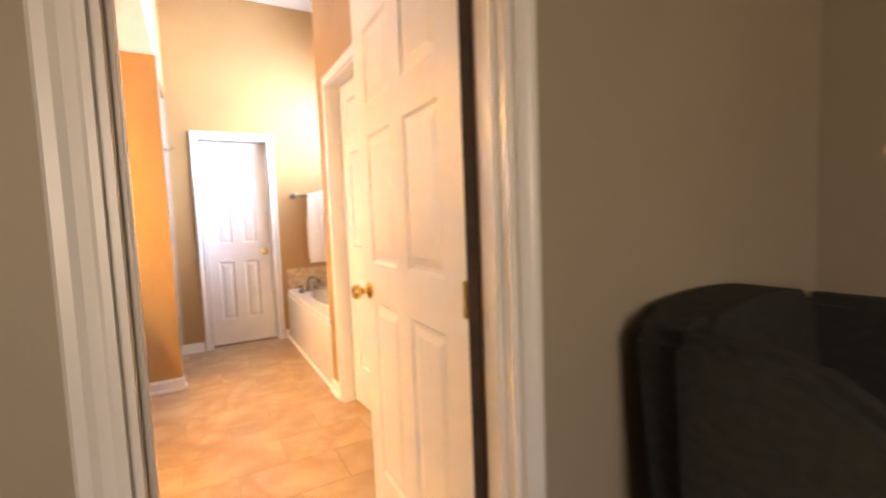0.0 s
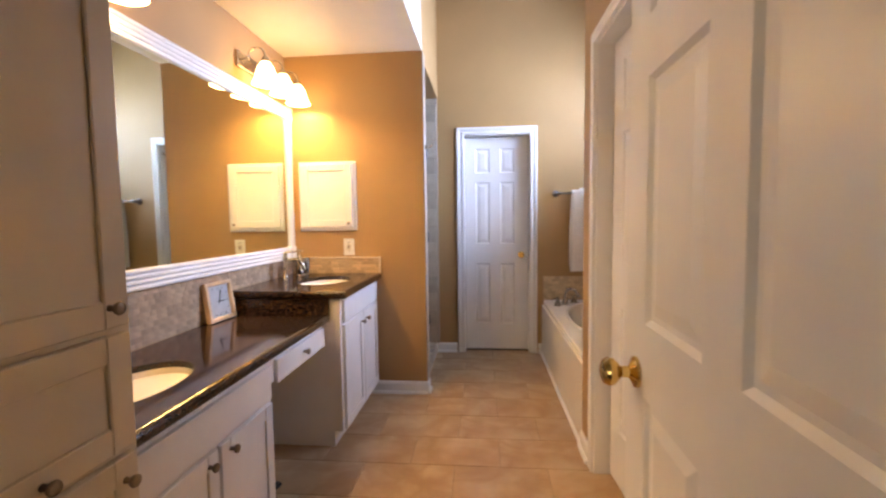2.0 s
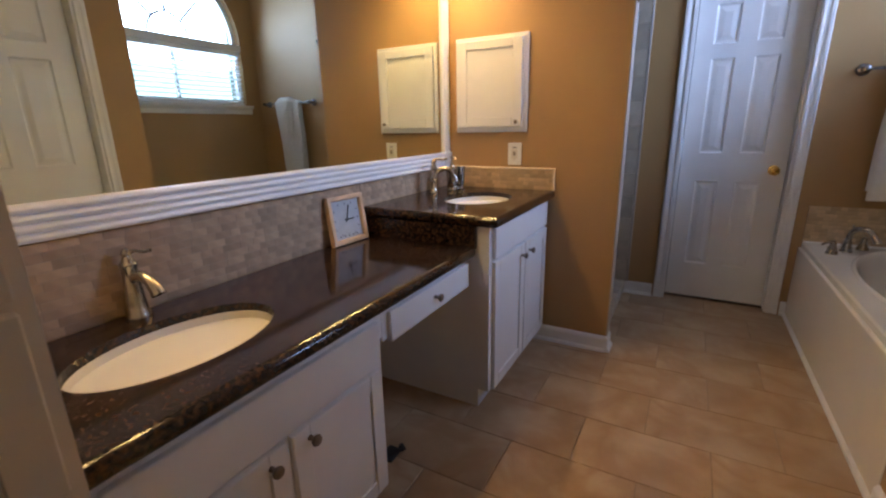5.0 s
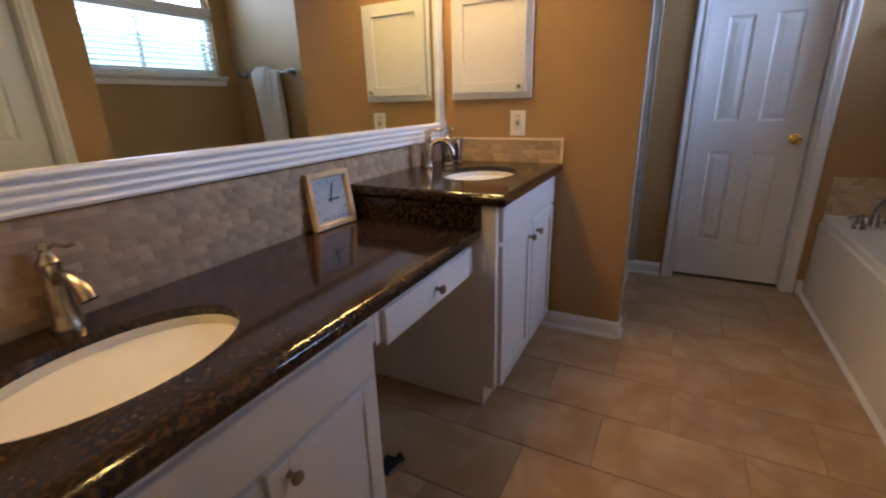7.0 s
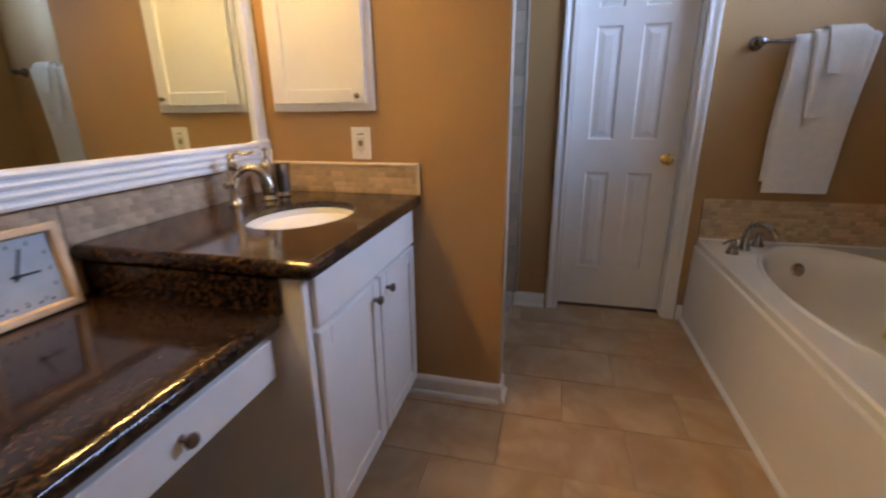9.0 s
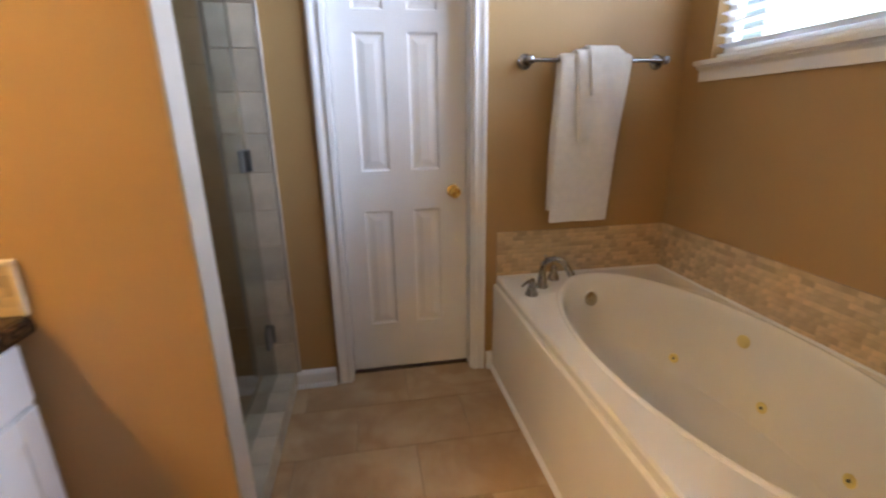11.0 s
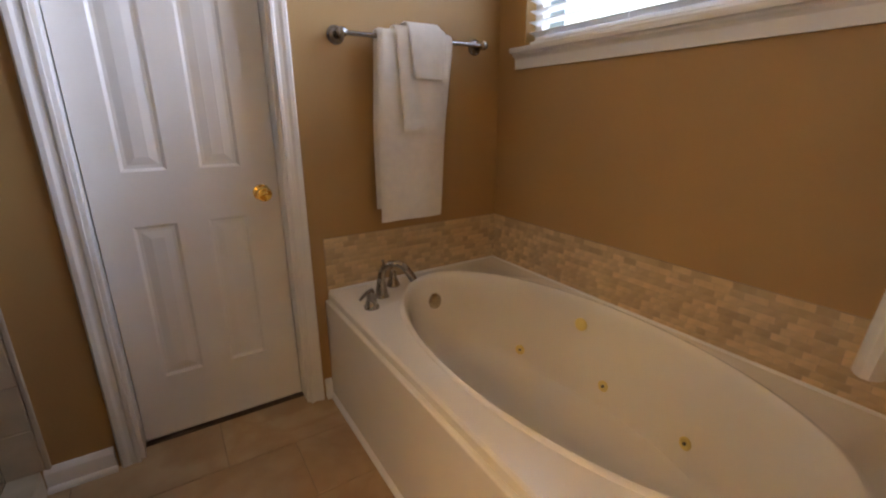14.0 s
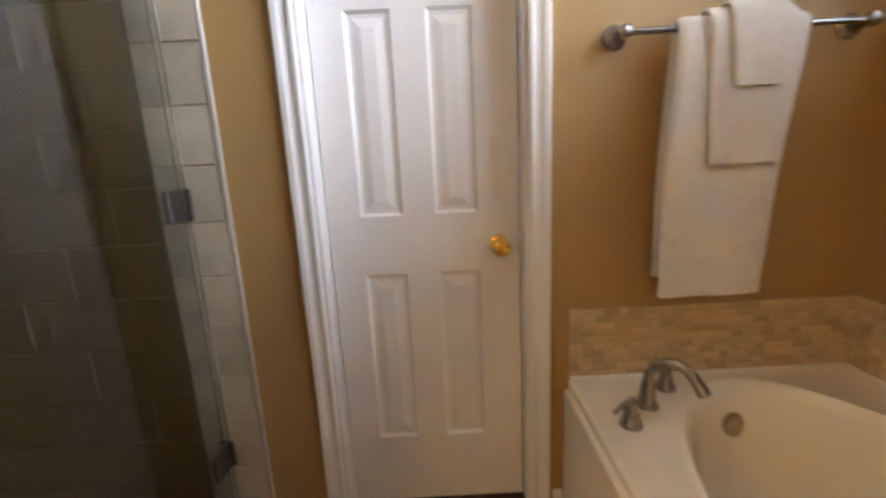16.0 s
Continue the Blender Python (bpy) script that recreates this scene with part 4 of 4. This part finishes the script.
JET = [(0.022, -0.004), (0.022, 0.004), (0.017, 0.007), (0.009, 0.004), (0.004, 0.002), (0, 0.002)]
for deg, drop in ((40, 0.30), (3, 0.295), (-28, 0.295)):
    j = part("jet", lathe(JET, 16, in_wall(radians(deg), drop)), PLASTIC, tb, "yellowed plastic jet", True)
    part("jet_nozzle", lathe([(0.006, 0), (0.005, 0.008), (0, 0.009)], 10, in_wall(radians(deg), drop)), BLACK, j)
part("suction_cap", lathe([(0.027, -0.004), (0.027, 0.006), (0.022, 0.010), (0, 0.011)], 18, in_wall(radians(14), 0.095)), PLASTIC, tb, "yellowed plastic cap", True)
part("overflow", lathe([(0.036, -0.004), (0.036, 0.006), (0.030, 0.010), (0.012, 0.012), (0, 0.012)], 22, in_wall(radians(94), 0.105)), NICKEL, tb, "round nickel overflow plate", True)
part("drain", lathe([(0.034, 0), (0.032, 0.008), (0.018, 0.011), (0.006, 0.016), (0, 0.017)], 20, Matrix.Translation((1.345, 5.030, TZ - 0.384))), NICKEL, tb, "round nickel drain", True)

fb = Vector((1.125, 5.205, TZ))
tf = thing("tub_faucet", "dark brushed nickel arched tub faucet on the deck", "faucet", base=fb)
ax = Vector((0.74, -0.67, 0))
part("spout", tube([fb + Vector((0, 0, 0.006)), fb + Vector((0, 0, 0.03)), fb + Vector((0, 0, 0.07))] + arc(fb + ax * 0.062 + Vector((0, 0, 0.085)), 0.060, 172, 28, 12, ax, (0, 0, 1)) + [fb + ax * 0.128 + Vector((0, 0, 0.096)), fb + ax * 0.138 + Vector((0, 0, 0.080))], [0.026, 0.023, 0.0165] + [0.0145] * 13 + [0.0165, 0.018], 16), DARKNICKEL, tf, "", True)
part("escutcheon", lathe([(0.032, 0), (0.031, 0.005), (0.027, 0.010)], 22, Matrix.Translation(fb)), DARKNICKEL, tf, "", True)
part("diverter", lathe([(0.004, 0.13), (0.004, 0.150), (0.007, 0.152), (0.006, 0.158), (0, 0.160)], 12, Matrix.Translation(fb + ax * 0.012)), DARKNICKEL, tf, "", True)
for hx, hy, r in ((1.043, 5.120, 205), (1.218, 5.288, 75)):
    hb = Vector((hx, hy, TZ))
    h = part("valve", lathe([(0.030, 0), (0.029, 0.008), (0.024, 0.018), (0.015, 0.055), (0.016, 0.062), (0.012, 0.070), (0, 0.073)], 20, Matrix.Translation(hb)), DARKNICKEL, tf, "", True)
    u = Vector((math.cos(radians(r)), math.sin(radians(r)), 0))
    part("lever", tube([hb - u * 0.008 + Vector((0, 0, 0.070)), hb + u * 0.025 + Vector((0, 0, 0.068)), hb + u * 0.062 + Vector((0, 0, 0.054))], [0.010, 0.008, 0.006], 10), DARKNICKEL, h, "", True)


# ---- towel bars and towels ----
def towel_bar(length, label, m):
    """A bar along x, standing off a wall at y=0 towards -y."""
    t = thing("towel_bar", label, "towel bar")
    for s in (-1, 1):
        x = s * length / 2
        mt = Matrix.Translation((x, 0, 0)) @ Matrix.Rotation(radians(90), 4, "X")
        part("post", lathe([(0.034, 0), (0.034, 0.005), (0.028, 0.009), (0.026, 0.014), (0.016, 0.018), (0.013, 0.05), (0.018, 0.058), (0.018, 0.080), (0.010, 0.086), (0, 0.087)], 22, mt), STEELB, t, "", True)
    part("rod", tube([(-length / 2, -0.066, 0), (length / 2, -0.066, 0)], 0.009, 12), STEELB, t, "", True)
    t.matrix_basis = m
    return t


STEELB = mat("brushed_steel_bar", (0.34, 0.335, 0.34), 0.26, 1.0, vary=0.15, scale=30)


def towel(label, w, front, back, thick, r, seed, m, taper=0.0, lean=0.0, swing=0.0):
    """A towel folded over a rod on the x axis: hangs at both sides, front towards -y."""
    rnd = random.Random(seed)
    t = thing("towel", label, "towel", "towels")
    nx, prof = 26, []
    for i in range(25):
        prof.append((-r - thick * 0.5 - 0.004 * (1 - i / 24), -front + front * i / 24))
    for i in range(1, 9):
        a = math.pi - math.pi * i / 9
        prof.append(((r + thick * 0.5) * math.cos(a), (r + thick * 0.5) * math.sin(a)))
    for i in range(13):
        prof.append((r + thick * 0.5, -back * i / 12))
    bm = bmesh.new()
    grids = []
    ph = rnd.random() * 6
    for side in (1, -1):
        g = []
        for k, (y, z) in enumerate(prof):
            p0, p1 = prof[max(k - 1, 0)], prof[min(k + 1, len(prof) - 1)]
            nv = Vector((p1[0] - p0[0], p1[1] - p0[1])).normalized()
            ny, nz = -nv.y, nv.x
            row = []
            down = max(0.0, -z)
            for i in range(nx + 1):
                u = i / nx * 2 - 1
                rim = min(0.5, 1.2 * thick / w)
                edge = 1 - max(0, abs(u) - (1 - rim)) / rim
                h = thick * 0.5 * (0.25 + 0.75 * math.sqrt(max(0.0, edge)))
                wob = 0.004 * math.sin(u * 5 + ph + 2 * down) * min(1, down * 5) * (1 if y < 0 else 0.2)
                hem = 0.0025 if 0.055 < front - down < 0.06 else 0.0
                x = u * (w / 2 - taper * down) + lean * down + 0.004 * math.sin(down * 9 + ph)
                row.append(bm.verts.new((x, y - (swing * down if y < 0 else 0) + wob + side * (h - hem) * ny, z + side * h * nz)))
            g.append(row)
        grids.append(g)
    A, B = grids
    K = len(prof)
    for g in grids:
        for k in range(K - 1):
            for i in range(nx):
                bm.faces.new((g[k][i], g[k][i + 1], g[k + 1][i + 1], g[k + 1][i]))
    for k in range(K - 1):
        for i in (0, nx):
            bm.faces.new((A[k][i], A[k + 1][i], B[k + 1][i], B[k][i]))
    for k in (0, K - 1):
        for i in range(nx):
            bm.faces.new((A[k][i], A[k][i + 1], B[k][i + 1], B[k][i]))
    part("cloth", bm, TOWEL, t, "", True)
    t.matrix_basis = m
    return t


BZ = 1.508
towel_bar(0.64, "brushed steel towel bar on the far wall", pose(1.385, YF, BZ))
RODY = YF - 0.066
towel("white terry bath towel folded over the bar", 0.335, 0.715, 0.665, 0.018, 0.010, 3, pose(1.361, RODY, BZ), 0.030, -0.056)
towel("white terry hand towel folded over the bath towel", 0.225, 0.352, 0.29, 0.012, 0.029, 7, pose(1.376, RODY, BZ + 0.004), 0.055, 0.03)
towel("white terry washcloth folded over the hand towel", 0.150, 0.160, 0.13, 0.010, 0.042, 9, pose(1.390, RODY, BZ + 0.008), 0.04, 0.08)
towel_bar(0.60, "brushed steel towel bar on the alcove end wall", pose(1.48, YN, BZ, 0, 0, 180))
towel("white terry bath towel on the end wall bar", 0.27, 0.72, 0.60, 0.046, 0.012, 13, pose(1.52, YN + 0.066, BZ, 0, 0, 180), 0.01, 0.0, 0.085)
towel("white terry hand towel on the end wall bar", 0.17, 0.31, 0.26, 0.020, 0.058, 15, pose(1.545, YN + 0.066, BZ + 0.004, 0, 0, 180), 0.01)

# ---- window ----
win = thing("window_bath", "arched white window with blinds over the tub", "window", base=(XR, WC, WZ0), kind="structure")
SILL = [(0, 0), (0.012, 0), (0.014, 0.040), (0.020, 0.048), (0.030, 0.055), (0.030, 0.062), (0.048, 0.064), (0.050, 0.078), (0.046, 0.084), (0, 0.084)]
part("sill", sweep(SILL, [((XR - 0.001, WY0 - 0.055, WZ0 - 0.08), (-1, 0, 0), (0, 0, 1)), ((XR - 0.001, WY1 + 0.045, WZ0 - 0.08), (-1, 0, 0), (0, 0, 1))]), WHITE, win, "white moulded sill and apron")
part("stool", box(XR, WY0, WZ0, XR + 0.10, WY1, WZ0 + 0.006), WHITE, win)
X0, X1 = XR + 0.055, XR + 0.095
for y0, y1 in ((WY0, WY0 + 0.045), (WY1 - 0.045, WY1)):
    part("frame_side", box(X0, y0, WZ0 + 0.006, X1, y1, WZ1), WHITE, win)
part("frame_bottom", box(X0, WY0 + 0.045, WZ0 + 0.006, X1, WY1 - 0.045, WZ0 + 0.05), WHITE, win)
part("transom", box(XR - 0.012, WY0 - 0.0, WZ1 - 0.085, X1, WY1, WZ1 - 0.02, 0.004), WHITE, win, "white transom between sash and arch")
path = [((X0, WC + WR * math.cos(radians(a)), WZ1 + WR * math.sin(radians(a))), Vector((0, -math.cos(radians(a)), -math.sin(radians(a)))), Vector((1, 0, 0))) for a in range(0, 181, 6)]
part("arch_frame", sweep([(0, 0), (0.045, 0), (0.045, 0.04), (0, 0.04)], path), WHITE, win)
for a in (45, 90, 135):
    c, s = math.cos(radians(a)), math.sin(radians(a))
    part("muntin", tube([(X0 + 0.02, WC + 0.18 * c, WZ1 + 0.18 * s), (X0 + 0.02, WC + (WR - 0.03) * c, WZ1 + (WR - 0.03) * s)], 0.011, 8), MUNTIN, win)
part("muntin_arc", tube(arc((X0 + 0.02, WC, WZ1), 0.18, 0, 180, 14, (0, 1, 0), (0, 0, 1)), 0.011, 8), MUNTIN, win)
p = part("pane", box(X0 + 0.018, WY0 + 0.03, WZ0 + 0.03, X0 + 0.022, WY1 - 0.03, WZ1 - 0.05), GLASS, win)
p.visible_shadow = False
part("meeting_rail", box(X0, WC - 0.015, WZ0 + 0.05, X0 + 0.03, WC + 0.015, WZ1 - 0.085), WHITE, win)

bl = thing("window_blind", "white horizontal slat blind, open, in the lower window", "blind", base=(XR + 0.03, WC, WZ0 + 0.01))
part("head_rail", box(XR + 0.006, WY0 + 0.012, WZ1 - 0.125, XR + 0.048, WY1 - 0.012, WZ1 - 0.086, 0.003), VINYL, bl)
part("bottom_rail", box(XR + 0.012, WY0 + 0.014, WZ0 + 0.012, XR + 0.042, WY1 - 0.014, WZ0 + 0.026, 0.003), VINYL, bl)
nsl = 11
for i in range(nsl):
    z = WZ0 + 0.055 + i * (WZ1 - 0.14 - WZ0 - 0.055) / (nsl - 1)
    bm = box(-0.022, WY0 + 0.016, -0.0014, 0.022, WY1 - 0.016, 0.0014)
    bmesh.ops.rotate(bm, verts=bm.verts, matrix=Matrix.Rotation(radians(14), 3, "Y"))
    bmesh.ops.translate(bm, verts=bm.verts, vec=(XR + 0.028, 0, z))
    part("slat", bm, VINYL, bl)
for y in (WY0 + 0.12, WC - 0.17, WC + 0.17, WY1 - 0.12):
    part("cord", tube([(XR + 0.004, y, WZ0 + 0.02), (XR + 0.004, y, WZ1 - 0.09)], 0.0016, 5), VINYL, bl)

# ---- bedroom chair ----
ch = thing("wing_chair", "dark green upholstered wing chair in the bedroom", "armchair")


def cushion(x0, y0, z0, x1, y1, z1, b, bm=None):
    return box(x0, y0, z0, x1, y1, z1, b, bm=bm, seg=4)


part("seat", cushion(-0.28, -0.36, 0.22, 0.28, 0.26, 0.50, 0.05), GREEN, ch, "", True)
bm = bmesh.new()
nb, rows = 12, []
for y in (0.24, 0.40):
    for z0 in (0.30,):
        pts = [(-0.36, z0)] + [(-0.36 + 0.72 * k / nb, 1.05 + 0.05 * math.sin(math.pi * k / nb) ** 0.6) for k in range(nb + 1)] + [(0.36, z0)]
        rows.append([bm.verts.new((x, y + 0.10 * (z - 0.3), z)) for x, z in pts])
a, b = rows
for i in range(len(a)):
    j = (i + 1) % len(a)
    bm.faces.new((a[i], a[j], b[j], b[i]))
bm.faces.new(a[::-1])
bm.faces.new(b)
bmesh.ops.bevel(bm, geom=bm.edges[:], offset=0.03, segments=3, affect="EDGES")
part("backrest", bm, GREEN, ch, "", True)
for s in (-1, 1):
    part("arm", cushion(s * 0.29, -0.36, 0.20, s * 0.40, 0.28, 0.64, 0.045), GREEN, ch, "", True)
    bm = bmesh.new()
    sec = [(-0.06, 0.60), (-0.10, 0.78), (-0.02, 0.96), (0.12, 1.06), (0.36, 1.06), (0.34, 0.60)]
    A = [bm.verts.new((s * 0.30, y, z)) for y, z in sec]
    B = [bm.verts.new((s * 0.40, y, z)) for y, z in sec]
    for i in range(len(sec)):
        j = (i + 1) % len(sec)
        bm.faces.new((A[i], A[j], B[j], B[i]))
    bm.faces.new(A[::-1])
    bm.faces.new(B)
    bmesh.ops.bevel(bm, geom=bm.edges[:], offset=0.03, segments=3, affect="EDGES")
    part("wing", bm, GREEN, ch, "", True)
for x in (-0.3, 0.3):
    for y in (-0.30, 0.30):
        part("leg", lathe([(0.016, 0), (0.028, 0.22)], 10, Matrix.Translation((x, y, 0))), DARKWOOD, ch)
ch.matrix_basis = pose(1.40, 0.74, 0, 0, 0, 4) @ Matrix.Diagonal((1, 1, 0.92, 1))

# small black T-shaped piece on the tiles of the knee space
stop = thing("floor_dark_piece", "small dark T-shaped piece lying on the floor tiles", "doorstop", base=(-0.63, 3.10, 0))
part("foot", box(-0.66, 3.06, 0.0005, -0.60, 3.14, 0.012, 0.004), BLACK, stop)
part("stem", tube([(-0.63, 3.07, 0.016), (-0.60, 3.10, 0.030), (-0.575, 3.125, 0.036)], [0.008, 0.007, 0.008], 8), BLACK, stop)
part("tip", lathe([(0.012, 0), (0.014, 0.010), (0.010, 0.024), (0, 0.027)], 12, Matrix.Translation((-0.60, 3.135, 0.010))), BLACK, stop, "", True)

# ---- tiles ----


def piece(name, me, parent, loc):
    ob = new(name, me)
    ob.parent = parent
    ob.location = Vector(loc) - BASE.get(parent.name, Vector((0, 0, 0)))
    return ob


def tile_mesh(name, sx, sy, sz, material, bev=0.002):
    return finish(name, box(-sx / 2, -sy / 2, -sz / 2, sx / 2, sy / 2, sz / 2, bev), material)


meshes = {}


def tile_at(parent, name, x0, y0, z0, x1, y1, z1, material, bev):
    key = (round(x1 - x0, 3), round(y1 - y0, 3), round(z1 - z0, 3), material.name)
    if key not in meshes:
        meshes[key] = tile_mesh(name, x1 - x0, y1 - y0, z1 - z0, material, bev)
    return piece(name, meshes[key], parent, ((x0 + x1) / 2, (y0 + y1) / 2, (z0 + z1) / 2))


ft = thing("floor_tiles", "beige stone-look ceramic floor tiles in running bond", "floor tiles", kind="structure")
TW, TD, G = 0.474, 0.2935, 0.0034
r = 0
y = 3.985 - 10 * TD
while y < YF + 0.1:
    off = 0.0 if r % 2 == 0 else 0.237
    x = off - 3 * TW
    while x < 1.05:
        a, b = max(x, XL) + G / 2, min(x + TW, 1.06) - G / 2
        c, e = max(y, YE0 + 0.001) + G / 2, min(y + TD, YF + 0.12) - G / 2
        if b - a > 0.03 and e - c > 0.03:
            tile_at(ft, "tile", a, c, -0.009, b, e, 0.0, TILE, 0.0018)
        x += TW
    y += TD
    r += 1


def mosaic(name, label, axis, plane, out, s0, s1, z0, z1, material, tw=0.049, th=0.0232, limit=300, cap=None):
    """A strip of small brick-laid tiles on a wall, standing proud by about 6 mm."""
    rnd = random.Random(len(name) * 7 + int(abs(plane) * 100))
    t = thing(name, label, "tile strip", kind="structure")
    p0, p1 = sorted((plane, plane + out * 0.0068))
    bm = box(s0, p0, z0, s1, p1, z1) if axis == "x" else box(p0, s0, z0, p1, s1, z1)
    part("grout_bed", bm, MGROUT, t)
    g, count, rest = 0.0011, 0, bmesh.new()
    rows = max(1, round((z1 - z0) / th))
    th = (z1 - z0) / rows
    for r in range(rows):
        s = s0 - tw * rnd.random()
        while s < s1:
            run = tw * rnd.choice((0.6, 0.8, 1.0, 1.0, 1.3))
            a, b = max(s, s0) + g / 2, min(s + run, s1) - g / 2
            if b - a > 0.008:
                q0, q1 = sorted((plane + out * 0.0005, plane + out * rnd.choice((0.0076, 0.0078, 0.0080))))
                za, zb = z0 + r * th + g / 2, z0 + (r + 1) * th - g / 2
                c = (a, q0, za, b, q1, zb) if axis == "x" else (q0, a, za, q1, b, zb)
                if count < limit:
                    tile_at(t, "tile", *c, material, 0.0005)
                else:
                    box(*c, bm=rest)
                count += 1
            s += run
    if count > limit:
        tagged(part("tile_rest", rest, material, t), kind="stuff")
    else:
        rest.free()
    return t


mosaic("tub_splash_far", "beige stone mosaic strip on the far wall above the tub", "x", YF, -1, 0.953, XR, TZ, 0.735, MOSAIC)
mosaic("tub_splash_window", "beige stone mosaic strip under the window above the tub", "y", XR, -1, YN, YF - 0.009, TZ, 0.735, MOSAIC)
mosaic("vanity_splash", "beige stone mosaic strip between counter and mirror", "y", XL, 1, 2.146, 3.51, ZA, MZ0 - FW - 0.004, SPLASH, tw=0.064)
mosaic("vanity_splash_high", "beige stone mosaic strip above the raised counter", "y", XL, 1, 3.512, YS, ZB, MZ0 - FW - 0.004, SPLASH, tw=0.064)
sp = mosaic("side_splash", "beige stone mosaic strip on the shower wall beside the sink", "x", YS, -1, XL + 0.011, -0.372, ZB, 1.006, MOSAIC)
part("cap_trim", box(XL + 0.011, YS - 0.013, 1.006, -0.358, YS - 0.001, 1.019, 0.003), CAPTRIM, sp, "beige rounded cap tile")
part("end_trim", box(-0.371, YS - 0.013, ZB, -0.358, YS - 0.001, 1.006, 0.003), CAPTRIM, sp, "beige rounded edge tile")


def wall_tiles(name, label, axis, plane, out, s0, s1, z0, z1, w, h, material, bed, start=0.0):
    t = thing(name, label, "wall tiles", kind="structure")
    p0, p1 = sorted((plane, plane + out * 0.006))
    bm = box(s0, p0, z0, s1, p1, z1) if axis == "x" else box(p0, s0, z0, p1, s1, z1)
    part("grout_bed", bm, bed, t)
    r, z, g = 0, z0, 0.004
    while z < z1 - 0.02:
        s = s0 - start - (w / 2 if r % 2 else 0)
        while s < s1:
            a, b = max(s, s0) + g / 2, min(s + w, s1) - g / 2
            if b - a > 0.012:
                q0, q1 = sorted((plane + out * 0.001, plane + out * 0.011))
                zb = min(z + h, z1) - g / 2
                c = (a, q0, z + g / 2, b, q1, zb) if axis == "x" else (q0, a, z + g / 2, q1, b, zb)
                tile_at(t, "tile", *c, material, 0.002)
            s += w
        z += h
        r += 1
    return t


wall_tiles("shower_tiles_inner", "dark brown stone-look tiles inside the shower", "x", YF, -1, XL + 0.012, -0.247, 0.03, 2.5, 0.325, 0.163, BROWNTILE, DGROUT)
wt = wall_tiles("shower_tiles_far", "beige stone-look border tiles at the shower edge", "x", YF, -1, -0.245, -0.052, 0.085, 2.42, 0.192, 0.163, SHOWER, MGROUT)
part("edge_trim", box(-0.0515, YF - 0.013, 0.085, -0.036, YF - 0.001, 2.42, 0.003), JAMB, wt, "pale bullnose edge")
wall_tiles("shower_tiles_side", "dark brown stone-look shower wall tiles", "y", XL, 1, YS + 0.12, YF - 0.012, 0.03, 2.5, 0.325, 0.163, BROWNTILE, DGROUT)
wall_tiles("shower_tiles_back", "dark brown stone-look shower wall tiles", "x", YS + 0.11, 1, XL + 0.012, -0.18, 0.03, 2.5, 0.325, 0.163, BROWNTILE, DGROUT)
ctt = thing("curb_tiles", "beige stone tiles capping the shower curb", "curb tiles", kind="structure")
for k in range(6):
    a = YS + 0.112 + k * 0.151
    tile_at(ctt, "tile", -0.220, a, 0.085, -0.062, a + 0.148, 0.094, SHOWER, 0.002)
    tile_at(ctt, "tile", -0.070, a, 0.002, -0.061, a + 0.148, 0.084, SHOWER, 0.002)
